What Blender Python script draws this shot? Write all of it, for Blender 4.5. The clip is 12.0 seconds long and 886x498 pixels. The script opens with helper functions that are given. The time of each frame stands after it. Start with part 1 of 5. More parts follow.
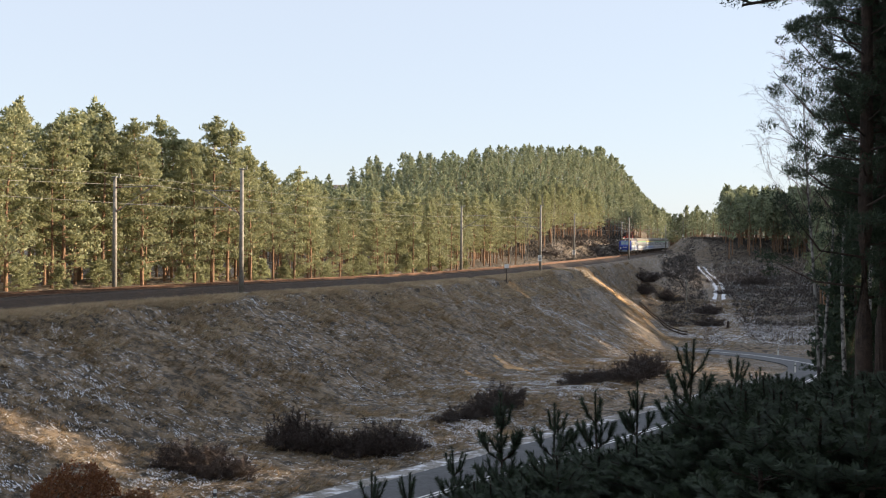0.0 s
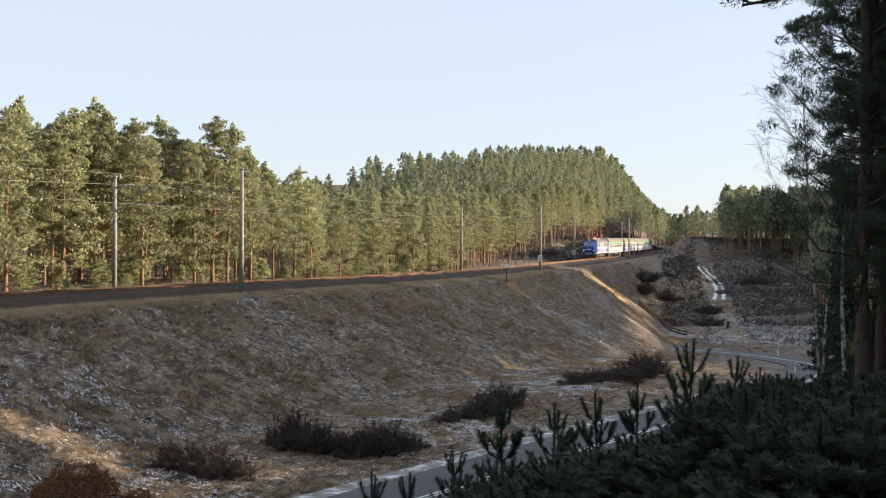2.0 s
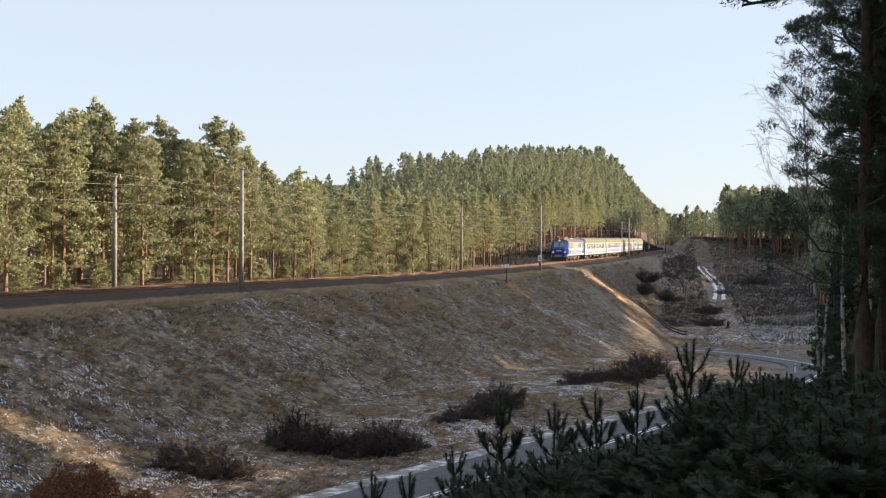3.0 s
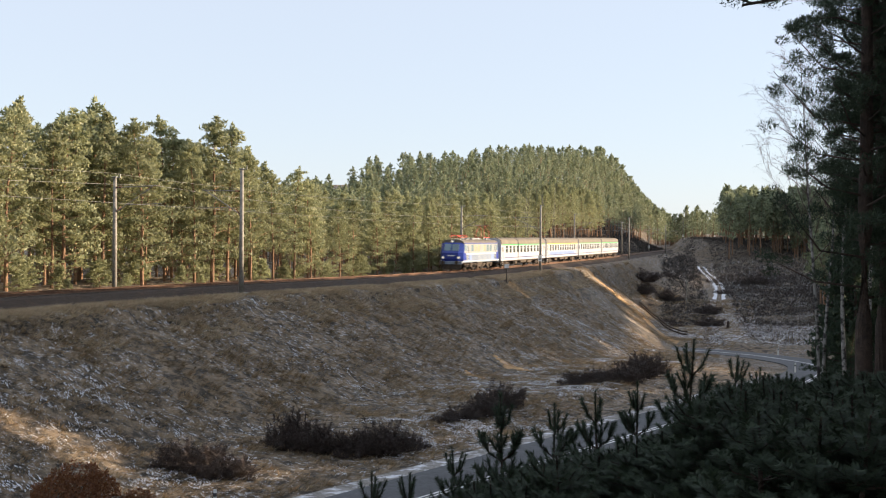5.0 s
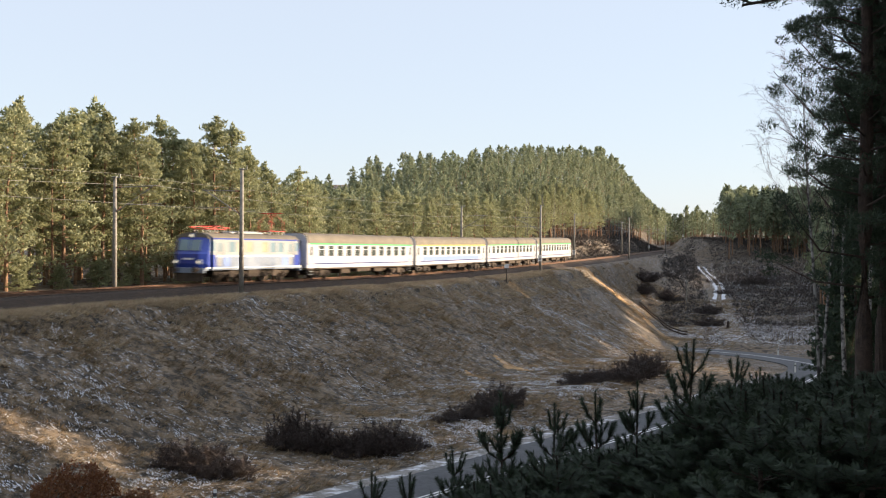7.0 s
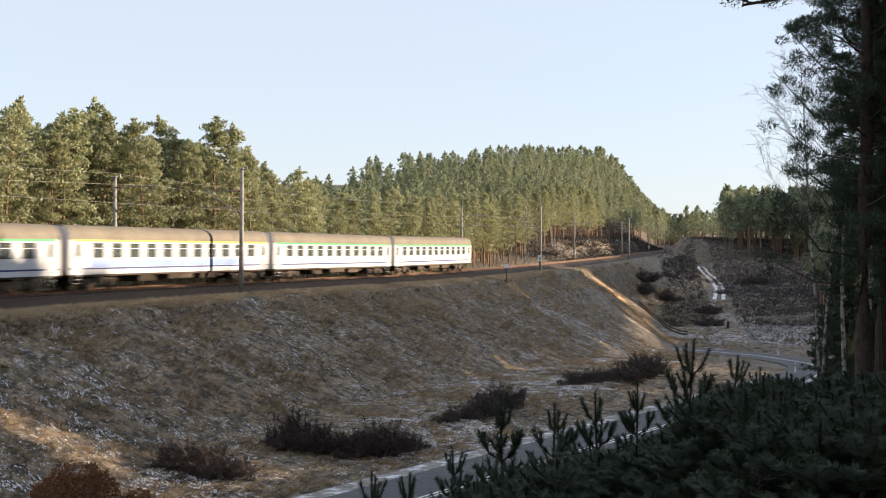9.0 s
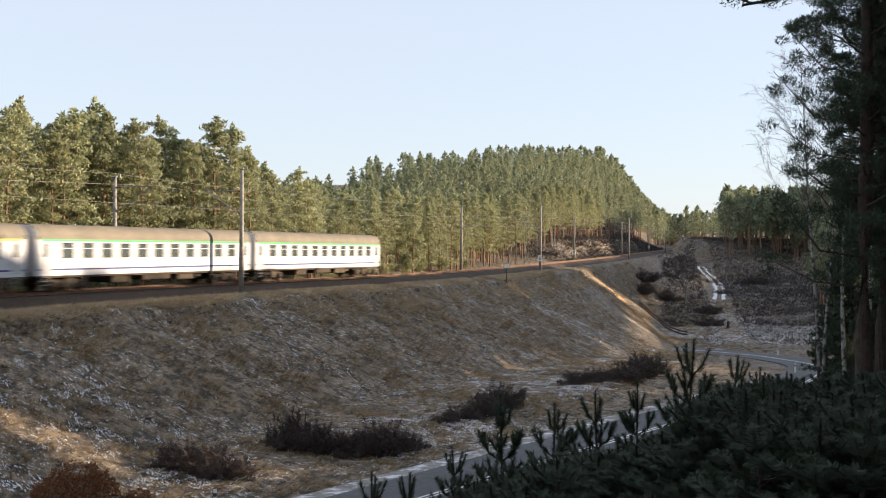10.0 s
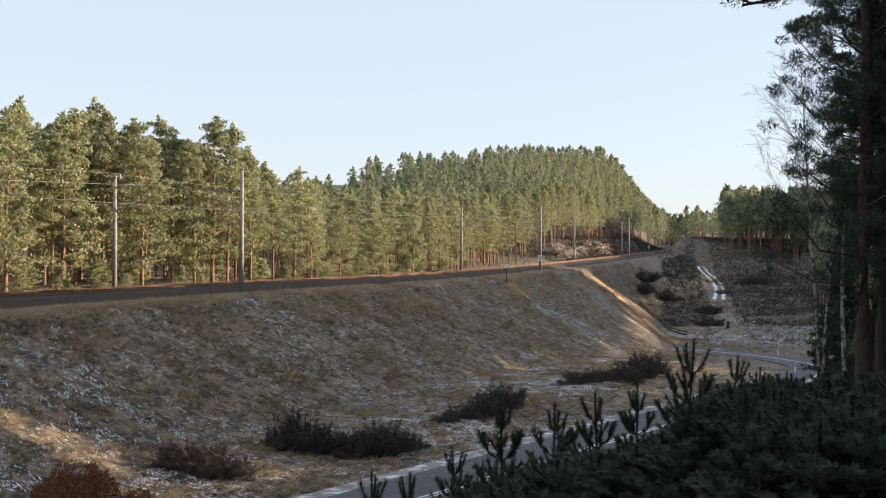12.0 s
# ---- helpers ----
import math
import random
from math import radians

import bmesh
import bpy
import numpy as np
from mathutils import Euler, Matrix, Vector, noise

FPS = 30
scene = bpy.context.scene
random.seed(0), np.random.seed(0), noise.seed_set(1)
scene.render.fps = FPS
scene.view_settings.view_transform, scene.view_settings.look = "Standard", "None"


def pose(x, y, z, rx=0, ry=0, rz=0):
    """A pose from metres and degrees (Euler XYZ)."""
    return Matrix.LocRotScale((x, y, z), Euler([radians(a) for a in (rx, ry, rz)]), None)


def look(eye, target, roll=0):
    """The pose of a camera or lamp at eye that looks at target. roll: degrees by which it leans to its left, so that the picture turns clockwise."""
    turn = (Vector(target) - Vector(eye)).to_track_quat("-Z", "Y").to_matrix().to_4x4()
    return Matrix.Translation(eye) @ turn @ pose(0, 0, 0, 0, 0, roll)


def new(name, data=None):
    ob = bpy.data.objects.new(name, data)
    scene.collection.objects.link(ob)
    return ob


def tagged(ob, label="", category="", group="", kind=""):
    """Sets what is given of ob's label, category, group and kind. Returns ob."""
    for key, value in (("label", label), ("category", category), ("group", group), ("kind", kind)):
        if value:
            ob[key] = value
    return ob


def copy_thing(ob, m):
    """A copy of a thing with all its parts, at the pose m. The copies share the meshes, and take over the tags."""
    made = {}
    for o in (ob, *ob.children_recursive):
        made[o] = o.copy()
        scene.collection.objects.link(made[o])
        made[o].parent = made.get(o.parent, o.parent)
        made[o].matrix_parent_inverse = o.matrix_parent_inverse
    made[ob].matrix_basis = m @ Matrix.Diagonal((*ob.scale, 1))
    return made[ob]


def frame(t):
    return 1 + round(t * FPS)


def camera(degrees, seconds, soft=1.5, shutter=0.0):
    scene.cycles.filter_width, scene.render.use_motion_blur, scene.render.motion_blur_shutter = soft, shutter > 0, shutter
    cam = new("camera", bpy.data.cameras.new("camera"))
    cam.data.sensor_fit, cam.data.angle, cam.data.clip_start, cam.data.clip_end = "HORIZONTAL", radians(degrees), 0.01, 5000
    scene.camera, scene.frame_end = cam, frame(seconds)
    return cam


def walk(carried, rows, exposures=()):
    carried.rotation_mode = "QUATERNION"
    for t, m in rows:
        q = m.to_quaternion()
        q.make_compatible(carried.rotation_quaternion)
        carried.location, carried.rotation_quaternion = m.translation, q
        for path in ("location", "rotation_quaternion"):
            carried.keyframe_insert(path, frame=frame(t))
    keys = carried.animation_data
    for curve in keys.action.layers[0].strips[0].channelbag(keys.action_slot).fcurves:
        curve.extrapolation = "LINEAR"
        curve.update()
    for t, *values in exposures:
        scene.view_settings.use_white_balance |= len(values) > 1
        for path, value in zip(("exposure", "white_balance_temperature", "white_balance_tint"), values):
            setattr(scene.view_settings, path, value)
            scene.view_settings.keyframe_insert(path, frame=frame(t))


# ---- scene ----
# World: x to the right, y ahead, z up; rails lie near z = 0, the camera stands on a wooded hillside.
cam = camera(44.16, 12.0, soft=1.0, shutter=0.8)
EYE = (0.0, 0.0, 3.5)
HOLD = look(EYE, (0.0, 100.0, 3.5 - 0.88), roll=0.5)
walk(cam, [(0.0, HOLD), (12.0, HOLD)], [(0.0, 1.2, 6850, 13), (12.0, 1.2, 6850, 13)])

# ---- light ----
SUN_TO = Vector((1.0, 0.16, 0.0)).normalized()
SUN_UP = radians(11.0)
world = bpy.data.worlds.new("sky")
scene.world = world
world.use_nodes = True
wn = world.node_tree.nodes
sky = wn.new("ShaderNodeTexSky")
sky.sky_type = "NISHITA"
sky.sun_disc = False
sky.sun_elevation = SUN_UP
sky.sun_rotation = math.atan2(SUN_TO.x, SUN_TO.y)
sky.air_density, sky.dust_density, sky.ozone_density = 1.0, 0.4, 3.0
# thin winter haze pales the whole sky evenly
haze = wn.new("ShaderNodeMix")
haze.data_type = "RGBA"
haze.inputs[0].default_value = 0.8
haze.inputs[7].default_value = (2.14, 2.42, 2.84, 1)
world.node_tree.links.new(sky.outputs[0], haze.inputs[6])
world.node_tree.links.new(haze.outputs[2], wn["Background"].inputs[0])
wn["Background"].inputs[1].default_value = 0.15
sun = new("sun", bpy.data.lights.new("sun", "SUN"))
sun.data.energy, sun.data.angle, sun.data.color = 4.8, radians(0.6), (1.0, 0.83, 0.62)
to_sun = Vector((SUN_TO.x * math.cos(SUN_UP), SUN_TO.y * math.cos(SUN_UP), math.sin(SUN_UP)))
sun.matrix_world = look(to_sun * 200, (0, 0, 0))


# ---- materials ----
def ramp_node(nt, stops, fac):
    n = nt.nodes.new("ShaderNodeValToRGB")
    e = n.color_ramp.elements
    while len(e) < len(stops):
        e.new(0.5)
    for el, (p, c) in zip(e, stops):
        el.position, el.color = p, (*c, 1)
    nt.links.new(fac, n.inputs[0])
    return n.outputs[0]


def noise_node(nt, scale, detail=4, rough=0.6, space="Object"):
    tc = nt.nodes.new("ShaderNodeTexCoord")
    n = nt.nodes.new("ShaderNodeTexNoise")
    n.inputs["Scale"].default_value, n.inputs["Detail"].default_value, n.inputs["Roughness"].default_value = scale, detail, rough
    nt.links.new(tc.outputs[space], n.inputs["Vector"])
    return n.outputs[0]


def mix_node(nt, fac, a, b, how="MIX"):
    n = nt.nodes.new("ShaderNodeMix")
    n.data_type, n.blend_type = "RGBA", how
    for sock, v in ((n.inputs[0], fac), (n.inputs[6], a), (n.inputs[7], b)):
        if hasattr(v, "links"):
            nt.links.new(v, sock)
        else:
            sock.default_value = v if isinstance(v, float) else (*v, 1)
    return n.outputs[2]


def material(name, stops, scale=4.0, rough=0.7, metal=0.0, bump=0.0, fine=0.0, grime=None, island=False, obj=0.0, coat=0.0):
    """A surface: a noise through colour stops, finer grain, optional grime, bump, and change from leaf to leaf or object to object."""
    m = bpy.data.materials.new(name)
    m.use_nodes = True
    nt = m.node_tree
    b = nt.nodes["Principled BSDF"]
    b.inputs["Roughness"].default_value, b.inputs["Metallic"].default_value = rough, metal
    b.inputs["Coat Weight"].default_value = coat
    if island:
        g = nt.nodes.new("ShaderNodeNewGeometry")
        fac = g.outputs["Random Per Island"]
    else:
        fac = noise_node(nt, scale)
    col = ramp_node(nt, stops, fac)
    if fine:
        f = noise_node(nt, scale * 9, 3)
        col = mix_node(nt, fine, col, ramp_node(nt, [(0.35, (0.25, 0.25, 0.25)), (0.7, (0.85, 0.85, 0.85))], f), "OVERLAY")
    if grime:
        gc, gs, lo, hi = grime
        col = mix_node(nt, ramp_node(nt, [(lo, (0, 0, 0)), (hi, (1, 1, 1))], noise_node(nt, gs, 6, 0.7)), col, gc)
    if obj:
        oi = nt.nodes.new("ShaderNodeObjectInfo")
        col = mix_node(nt, obj, col, ramp_node(nt, [(0.0, (0.25, 0.25, 0.22)), (1.0, (0.75, 0.75, 0.7))], oi.outputs["Random"]), "OVERLAY")
    nt.links.new(col, b.inputs["Base Color"])
    if bump:
        bn = nt.nodes.new("ShaderNodeBump")
        bn.inputs["Strength"].default_value, bn.inputs["Distance"].default_value = bump, 0.05
        nt.links.new(noise_node(nt, scale * 6, 5), bn.inputs["Height"])
        nt.links.new(bn.outputs[0], b.inputs["Normal"])
    return m


def foliage(name, stops, through_col, amount=0.35, obj=0.0, patch=0.0):
    m = material(name, stops, rough=0.55, island=True, obj=obj)
    nt = m.node_tree
    b = nt.nodes["Principled BSDF"]
    if patch:
        old = b.inputs["Base Color"].links[0].from_socket
        # dark and pale noise patches, painted as shading among the clumps
        tint = ramp_node(nt, [(0.39, (0.22, 0.24, 0.23)), (0.5, (0.53, 0.53, 0.5)), (0.61, (0.88, 0.81, 0.7))], noise_node(nt, patch, 6, 0.75))
        nt.links.new(mix_node(nt, 0.75, old, tint, "OVERLAY"), b.inputs["Base Color"])
    t = nt.nodes.new("ShaderNodeBsdfTranslucent")
    t.inputs[0].default_value = (*through_col, 1)
    mx = nt.nodes.new("ShaderNodeMixShader")
    mx.inputs[0].default_value = amount
    nt.links.new(b.outputs[0], mx.inputs[1])
    nt.links.new(t.outputs[0], mx.inputs[2])
    nt.links.new(mx.outputs[0], nt.nodes["Material Output"].inputs[0])
    return m


def ground_material():
    """Dead grass over sandy soil, whose dark tones double as shade between tufts, with thin torn patches of snow."""
    m = bpy.data.materials.new("dead_grass_ground")
    m.use_nodes = True
    nt = m.node_tree
    b = nt.nodes["Principled BSDF"]
    b.inputs["Roughness"].default_value = 0.9
    big = noise_node(nt, 0.09, 5)
    mid = noise_node(nt, 1.3, 6, 0.75)
    # dark stops stand for soil and for shade between the tufts
    col = mix_node(nt, big, ramp_node(nt, [(0.42, (0.034, 0.028, 0.02)), (0.6, (0.25, 0.188, 0.122))], mid),
                   ramp_node(nt, [(0.42, (0.045, 0.034, 0.022)), (0.6, (0.28, 0.2, 0.125))], mid))
    col = mix_node(nt, 0.5, col, ramp_node(nt, [(0.3, (0.2, 0.2, 0.2)), (0.75, (0.8, 0.8, 0.8))], noise_node(nt, 11, 4, 0.7)), "OVERLAY")
    a = ramp_node(nt, [(0.55, (0, 0, 0)), (0.59, (1, 1, 1))], noise_node(nt, 3.6, 6, 0.75))
    c = ramp_node(nt, [(0.38, (0, 0, 0)), (0.56, (1, 1, 1))], noise_node(nt, 0.16, 3))
    snow = mix_node(nt, 1.0, a, c, "MULTIPLY")
    snow = mix_node(nt, 1.0, snow, ramp_node(nt, [(0.42, (0, 0, 0)), (0.5, (0.9, 0.9, 0.9))], noise_node(nt, 9, 5, 0.7)), "MULTIPLY")
    col = mix_node(nt, snow, col, (0.62, 0.63, 0.66))
    nt.links.new(col, b.inputs["Base Color"])
    bn = nt.nodes.new("ShaderNodeBump")
    bn.inputs["Strength"].default_value, bn.inputs["Distance"].default_value = 0.8, 0.12
    nt.links.new(noise_node(nt, 5, 6, 0.75), bn.inputs["Height"])
    nt.links.new(bn.outputs[0], b.inputs["Normal"])
    return m


def glass(name, tint, rough=0.03):
    m = bpy.data.materials.new(name)
    m.use_nodes = True
    b = m.node_tree.nodes["Principled BSDF"]
    b.inputs["Base Color"].default_value = (*tint, 1)
    b.inputs["Roughness"].default_value, b.inputs["IOR"].default_value = rough, 1.45
    b.inputs["Transmission Weight"].default_value = 0.8
    return m


def glow(name, color, strength):
    m = bpy.data.materials.new(name)
    m.use_nodes = True
    b = m.node_tree.nodes["Principled BSDF"]
    b.inputs["Emission Color"].default_value, b.inputs["Emission Strength"].default_value = (*color, 1), strength
    return m


GROUND = ground_material()
ASPHALT = material("asphalt", [(0.3, (0.055, 0.057, 0.062)), (0.7, (0.085, 0.087, 0.092))], 0.5, 0.75, bump=0.15, fine=0.4, grime=((0.13, 0.13, 0.13), 0.7, 0.55, 0.75))
SHOULDER = material("gravel_shoulder", [(0.3, (0.16, 0.145, 0.125)), (0.7, (0.34, 0.32, 0.3))], 1.6, 0.95, bump=0.6, fine=0.6, grime=((0.7, 0.71, 0.74), 1.3, 0.5, 0.62))
LINE = material("road_paint", [(0.3, (0.62, 0.62, 0.6)), (0.7, (0.8, 0.8, 0.78))], 3, 0.6, fine=0.3, grime=((0.2, 0.2, 0.2), 5, 0.6, 0.75))
BALLAST = material("ballast", [(0.3, (0.024, 0.016, 0.011)), (0.7, (0.085, 0.055, 0.036))], 7, 0.95, bump=1.0, fine=0.6, grime=((0.13, 0.075, 0.045), 0.9, 0.55, 0.75))
RAIL = material("rusty_rail", [(0.3, (0.11, 0.055, 0.032)), (0.7, (0.2, 0.11, 0.065))], 3, 0.5, metal=0.4, fine=0.3)
SLEEPER = material("sleeper_concrete", [(0.3, (0.055, 0.045, 0.036)), (0.7, (0.12, 0.098, 0.078))], 3, 0.9, fine=0.4)
CONCRETE = material("weathered_concrete", [(0.3, (0.18, 0.165, 0.145)), (0.7, (0.33, 0.31, 0.275))], 2.5, 0.85, bump=0.3, fine=0.4, grime=((0.15, 0.13, 0.11), 1.2, 0.5, 0.7))
STEEL = material("galvanised_steel", [(0.3, (0.2, 0.2, 0.2)), (0.7, (0.34, 0.34, 0.34))], 6, 0.5, metal=0.7, fine=0.3)
WIRE = material("overhead_wire", [(0.3, (0.16, 0.16, 0.15)), (0.7, (0.3, 0.29, 0.27))], 2, 0.45, metal=0.6)
INSULATOR = material("brown_insulator", [(0.3, (0.1, 0.04, 0.02)), (0.7, (0.16, 0.07, 0.04))], 4, 0.25)
SIGN_WHITE = material("white_sign_paint", [(0.3, (0.68, 0.68, 0.66)), (0.7, (0.82, 0.82, 0.8))], 3, 0.5, fine=0.2)
MARK_DARK = material("dark_mark", [(0.3, (0.03, 0.03, 0.035)), (0.7, (0.06, 0.06, 0.06))], 3, 0.6)
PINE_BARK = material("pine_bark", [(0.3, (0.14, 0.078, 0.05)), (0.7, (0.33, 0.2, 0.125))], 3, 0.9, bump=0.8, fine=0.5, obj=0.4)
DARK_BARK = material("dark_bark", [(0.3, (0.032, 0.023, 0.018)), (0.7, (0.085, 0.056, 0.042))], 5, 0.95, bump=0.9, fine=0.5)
# birch white dulled, with the shade of the wood put into it
BIRCH_BARK = material("birch_bark", [(0.42, (0.035, 0.03, 0.028)), (0.52, (0.24, 0.225, 0.205)), (0.8, (0.38, 0.36, 0.33))], 3.5, 0.75, bump=0.3, fine=0.3)
BIRCH_TWIG = material("birch_twig", [(0.3, (0.07, 0.045, 0.04)), (0.7, (0.15, 0.1, 0.085))], 4, 0.8)
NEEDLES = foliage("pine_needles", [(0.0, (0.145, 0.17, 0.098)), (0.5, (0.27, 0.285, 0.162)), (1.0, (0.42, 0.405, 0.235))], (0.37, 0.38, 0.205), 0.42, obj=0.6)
# greyer, bluer green than the near needles: haze put into the colour
FAR_NEEDLES = foliage("far_pine_needles", [(0.0, (0.1, 0.13, 0.085)), (0.5, (0.19, 0.22, 0.14)), (1.0, (0.31, 0.325, 0.2))], (0.28, 0.315, 0.19), 0.38, patch=0.22)
# young and near tall pines: needles painted near-black, their shade in the colour
SHADED_NEEDLES = foliage("shaded_pine_needles", [(0.0, (0.02, 0.034, 0.022)), (0.6, (0.038, 0.06, 0.036)), (1.0, (0.065, 0.09, 0.05))], (0.055, 0.08, 0.04), 0.25)
SHADED_NEEDLES.node_tree.nodes["Principled BSDF"].inputs["Roughness"].default_value = 0.8
GRASS = foliage("dry_grass", [(0.0, (0.09, 0.072, 0.048)), (0.4, (0.28, 0.215, 0.14)), (0.85, (0.55, 0.43, 0.29)), (1.0, (0.32, 0.16, 0.075))], (0.34, 0.24, 0.13), 0.3, patch=0.8)
TWIGS = foliage("bare_shrub_twigs", [(0.0, (0.022, 0.016, 0.014)), (1.0, (0.07, 0.045, 0.035))], (0.04, 0.025, 0.02), 0.1)
OAK_LEAF = foliage("brown_oak_leaves", [(0.0, (0.075, 0.03, 0.014)), (0.6, (0.19, 0.075, 0.03)), (1.0, (0.28, 0.135, 0.06))], (0.22, 0.08, 0.025), 0.35)
DEBRIS = foliage("felling_debris", [(0.0, (0.04, 0.032, 0.026)), (0.6, (0.12, 0.095, 0.075)), (0.68, (0.2, 0.17, 0.15)), (0.76, (0.5, 0.51, 0.55)), (1.0, (0.62, 0.63, 0.66))], (0.1, 0.08, 0.06), 0.05)
STRAW = foliage("pale_straw", [(0.0, (0.24, 0.19, 0.135)), (0.5, (0.52, 0.42, 0.3)), (1.0, (0.72, 0.59, 0.44))], (0.5, 0.39, 0.26), 0.35, patch=0.5)
STREAK_GOLD = material("sandy_path", [(0.3, (0.36, 0.2, 0.085)), (0.7, (0.58, 0.37, 0.18))], 0.8, 0.95, bump=0.5, fine=0.5, grime=((0.2, 0.13, 0.07), 1.1, 0.52, 0.7))
# near-black heath: the shade on the ground is put into its colour
HEATH = foliage("shade_dark_heath", [(0.0, (0.014, 0.013, 0.014)), (0.7, (0.042, 0.037, 0.036)), (1.0, (0.085, 0.066, 0.055))], (0.04, 0.03, 0.022), 0.1)
SNOW = material("old_snow", [(0.3, (0.6, 0.61, 0.64)), (0.7, (0.78, 0.79, 0.82))], 3, 0.7, bump=0.4)
# distance haze is painted into the ridge's blue-green
HAZED_WOOD = material("hazed_far_wood", [(0.3, (0.1, 0.14, 0.17)), (0.7, (0.16, 0.2, 0.24))], 0.03, 0.95, fine=0.5)
COACH_WHITE = material("coach_white_paint", [(0.3, (0.53, 0.53, 0.545)), (0.7, (0.62, 0.62, 0.625))], 0.6, 0.35, fine=0.12, grime=((0.4, 0.37, 0.33), 1.4, 0.62, 0.95), coat=0.2)
COACH_ROOF = material("coach_roof", [(0.3, (0.13, 0.108, 0.078)), (0.7, (0.2, 0.168, 0.122))], 0.7, 0.7, fine=0.25, grime=((0.12, 0.1, 0.085), 1.0, 0.5, 0.8))
GREEN_BAND = material("green_band", [(0.3, (0.03, 0.4, 0.1)), (0.7, (0.05, 0.48, 0.14))], 2, 0.4)
YELLOW_BAND = material("yellow_band", [(0.3, (0.75, 0.58, 0.06)), (0.7, (0.82, 0.66, 0.1))], 2, 0.4)
BLUE_LINE = material("dark_blue_line", [(0.3, (0.015, 0.025, 0.13)), (0.7, (0.025, 0.04, 0.19))], 2, 0.4)
PALE_BLUE = material("pale_blue_panel", [(0.3, (0.2, 0.29, 0.55)), (0.7, (0.25, 0.34, 0.6))], 1, 0.4, fine=0.1)
LOCO_BLUE = material("locomotive_blue", [(0.3, (0.02, 0.045, 0.27)), (0.7, (0.03, 0.065, 0.36))], 1, 0.35, fine=0.2, grime=((0.06, 0.06, 0.1), 2, 0.6, 0.85), coat=0.3)
LOCO_CREAM = material("locomotive_cream", [(0.3, (0.25, 0.262, 0.26)), (0.7, (0.35, 0.362, 0.35))], 0.9, 0.45, fine=0.15, grime=((0.3, 0.28, 0.24), 1.6, 0.55, 0.9))
LOCO_GREY = material("locomotive_grey_blue", [(0.3, (0.15, 0.2, 0.29)), (0.7, (0.27, 0.31, 0.36))], 0.8, 0.45, fine=0.2, grime=((0.2, 0.2, 0.2), 1.5, 0.55, 0.9))
LOUVRE = material("louvre_grille", [(0.3, (0.3, 0.26, 0.17)), (0.7, (0.42, 0.37, 0.25))], 4, 0.6)
UNDER = material("grimy_running_gear", [(0.3, (0.035, 0.027, 0.02)), (0.7, (0.12, 0.085, 0.06))], 3, 0.8, metal=0.2, bump=0.4, fine=0.5)
RUBBER = material("black_rubber", [(0.3, (0.015, 0.015, 0.015)), (0.7, (0.035, 0.035, 0.035))], 4, 0.8)
GREY_END = material("grey_coach_end", [(0.3, (0.4, 0.4, 0.42)), (0.7, (0.5, 0.5, 0.52))], 1, 0.5, fine=0.2)
PANTO_RED = material("red_pantograph", [(0.3, (0.4, 0.035, 0.02)), (0.7, (0.55, 0.06, 0.035))], 3, 0.5)
WINDOW_GLASS = glass("coach_glass", (0.32, 0.38, 0.38))
# pale, less clear tint stands in for sky reflected in the cab panes
CAB_GLASS = glass("cab_glass", (0.3, 0.42, 0.48))
CAB_GLASS.node_tree.nodes["Principled BSDF"].inputs["Transmission Weight"].default_value = 0.35
HEADLIGHT = glow("headlight", (1.0, 0.9, 0.7), 0.45)
HEADLIGHT.node_tree.nodes["Principled BSDF"].inputs["Base Color"].default_value = (0.25, 0.24, 0.22, 1)

# ---- geometry helpers ----


def mesh_of(name, verts, faces, mat):
    me = bpy.data.meshes.new(name)
    me.from_pydata(verts, [], faces)
    for m in (mat if isinstance(mat, (list, tuple)) else [mat]):
        me.materials.append(m)
    me.update()
    return me


def put(name, me, parent=None, label="", m=None):
    ob = new(name, me)
    if parent is not None:
        ob.parent = parent
    if m is not None:
        ob.matrix_basis = m
    if label:
        tagged(ob, label)
    return ob


def part(name, bm, mat, parent, label="", m=None, smooth=False):
    me = bpy.data.meshes.new(name)
    bm.to_mesh(me)
    bm.free()
    if smooth:
        for p in me.polygons:
            p.use_smooth = True
    me.materials.append(mat)
    return put(name, me, parent, label, m)


def box(bm, lo, hi, bevel=0.0):
    sub = bmesh.ops.create_cube(bm, size=1.0)["verts"]
    lo, hi = Vector(lo), Vector(hi)
    for v in sub:
        v.co = Vector(((lo[i] + hi[i]) / 2 + v.co[i] * (hi[i] - lo[i]) for i in range(3)))
    if bevel:
        ed = {e for v in sub for e in v.link_edges}
        bmesh.ops.bevel(bm, geom=list(ed), offset=bevel, segments=1, affect="EDGES")
    return bm


def rod(bm, a, b, r, r2=None, n=8):
    a, b = Vector(a), Vector(b)
    q = (b - a).to_track_quat("Z", "Y").to_matrix().to_4x4()
    bmesh.ops.create_cone(bm, cap_ends=True, segments=n, radius1=r, radius2=r if r2 is None else r2, depth=(b - a).length,
                          matrix=Matrix.Translation((a + b) / 2) @ q)
    return bm


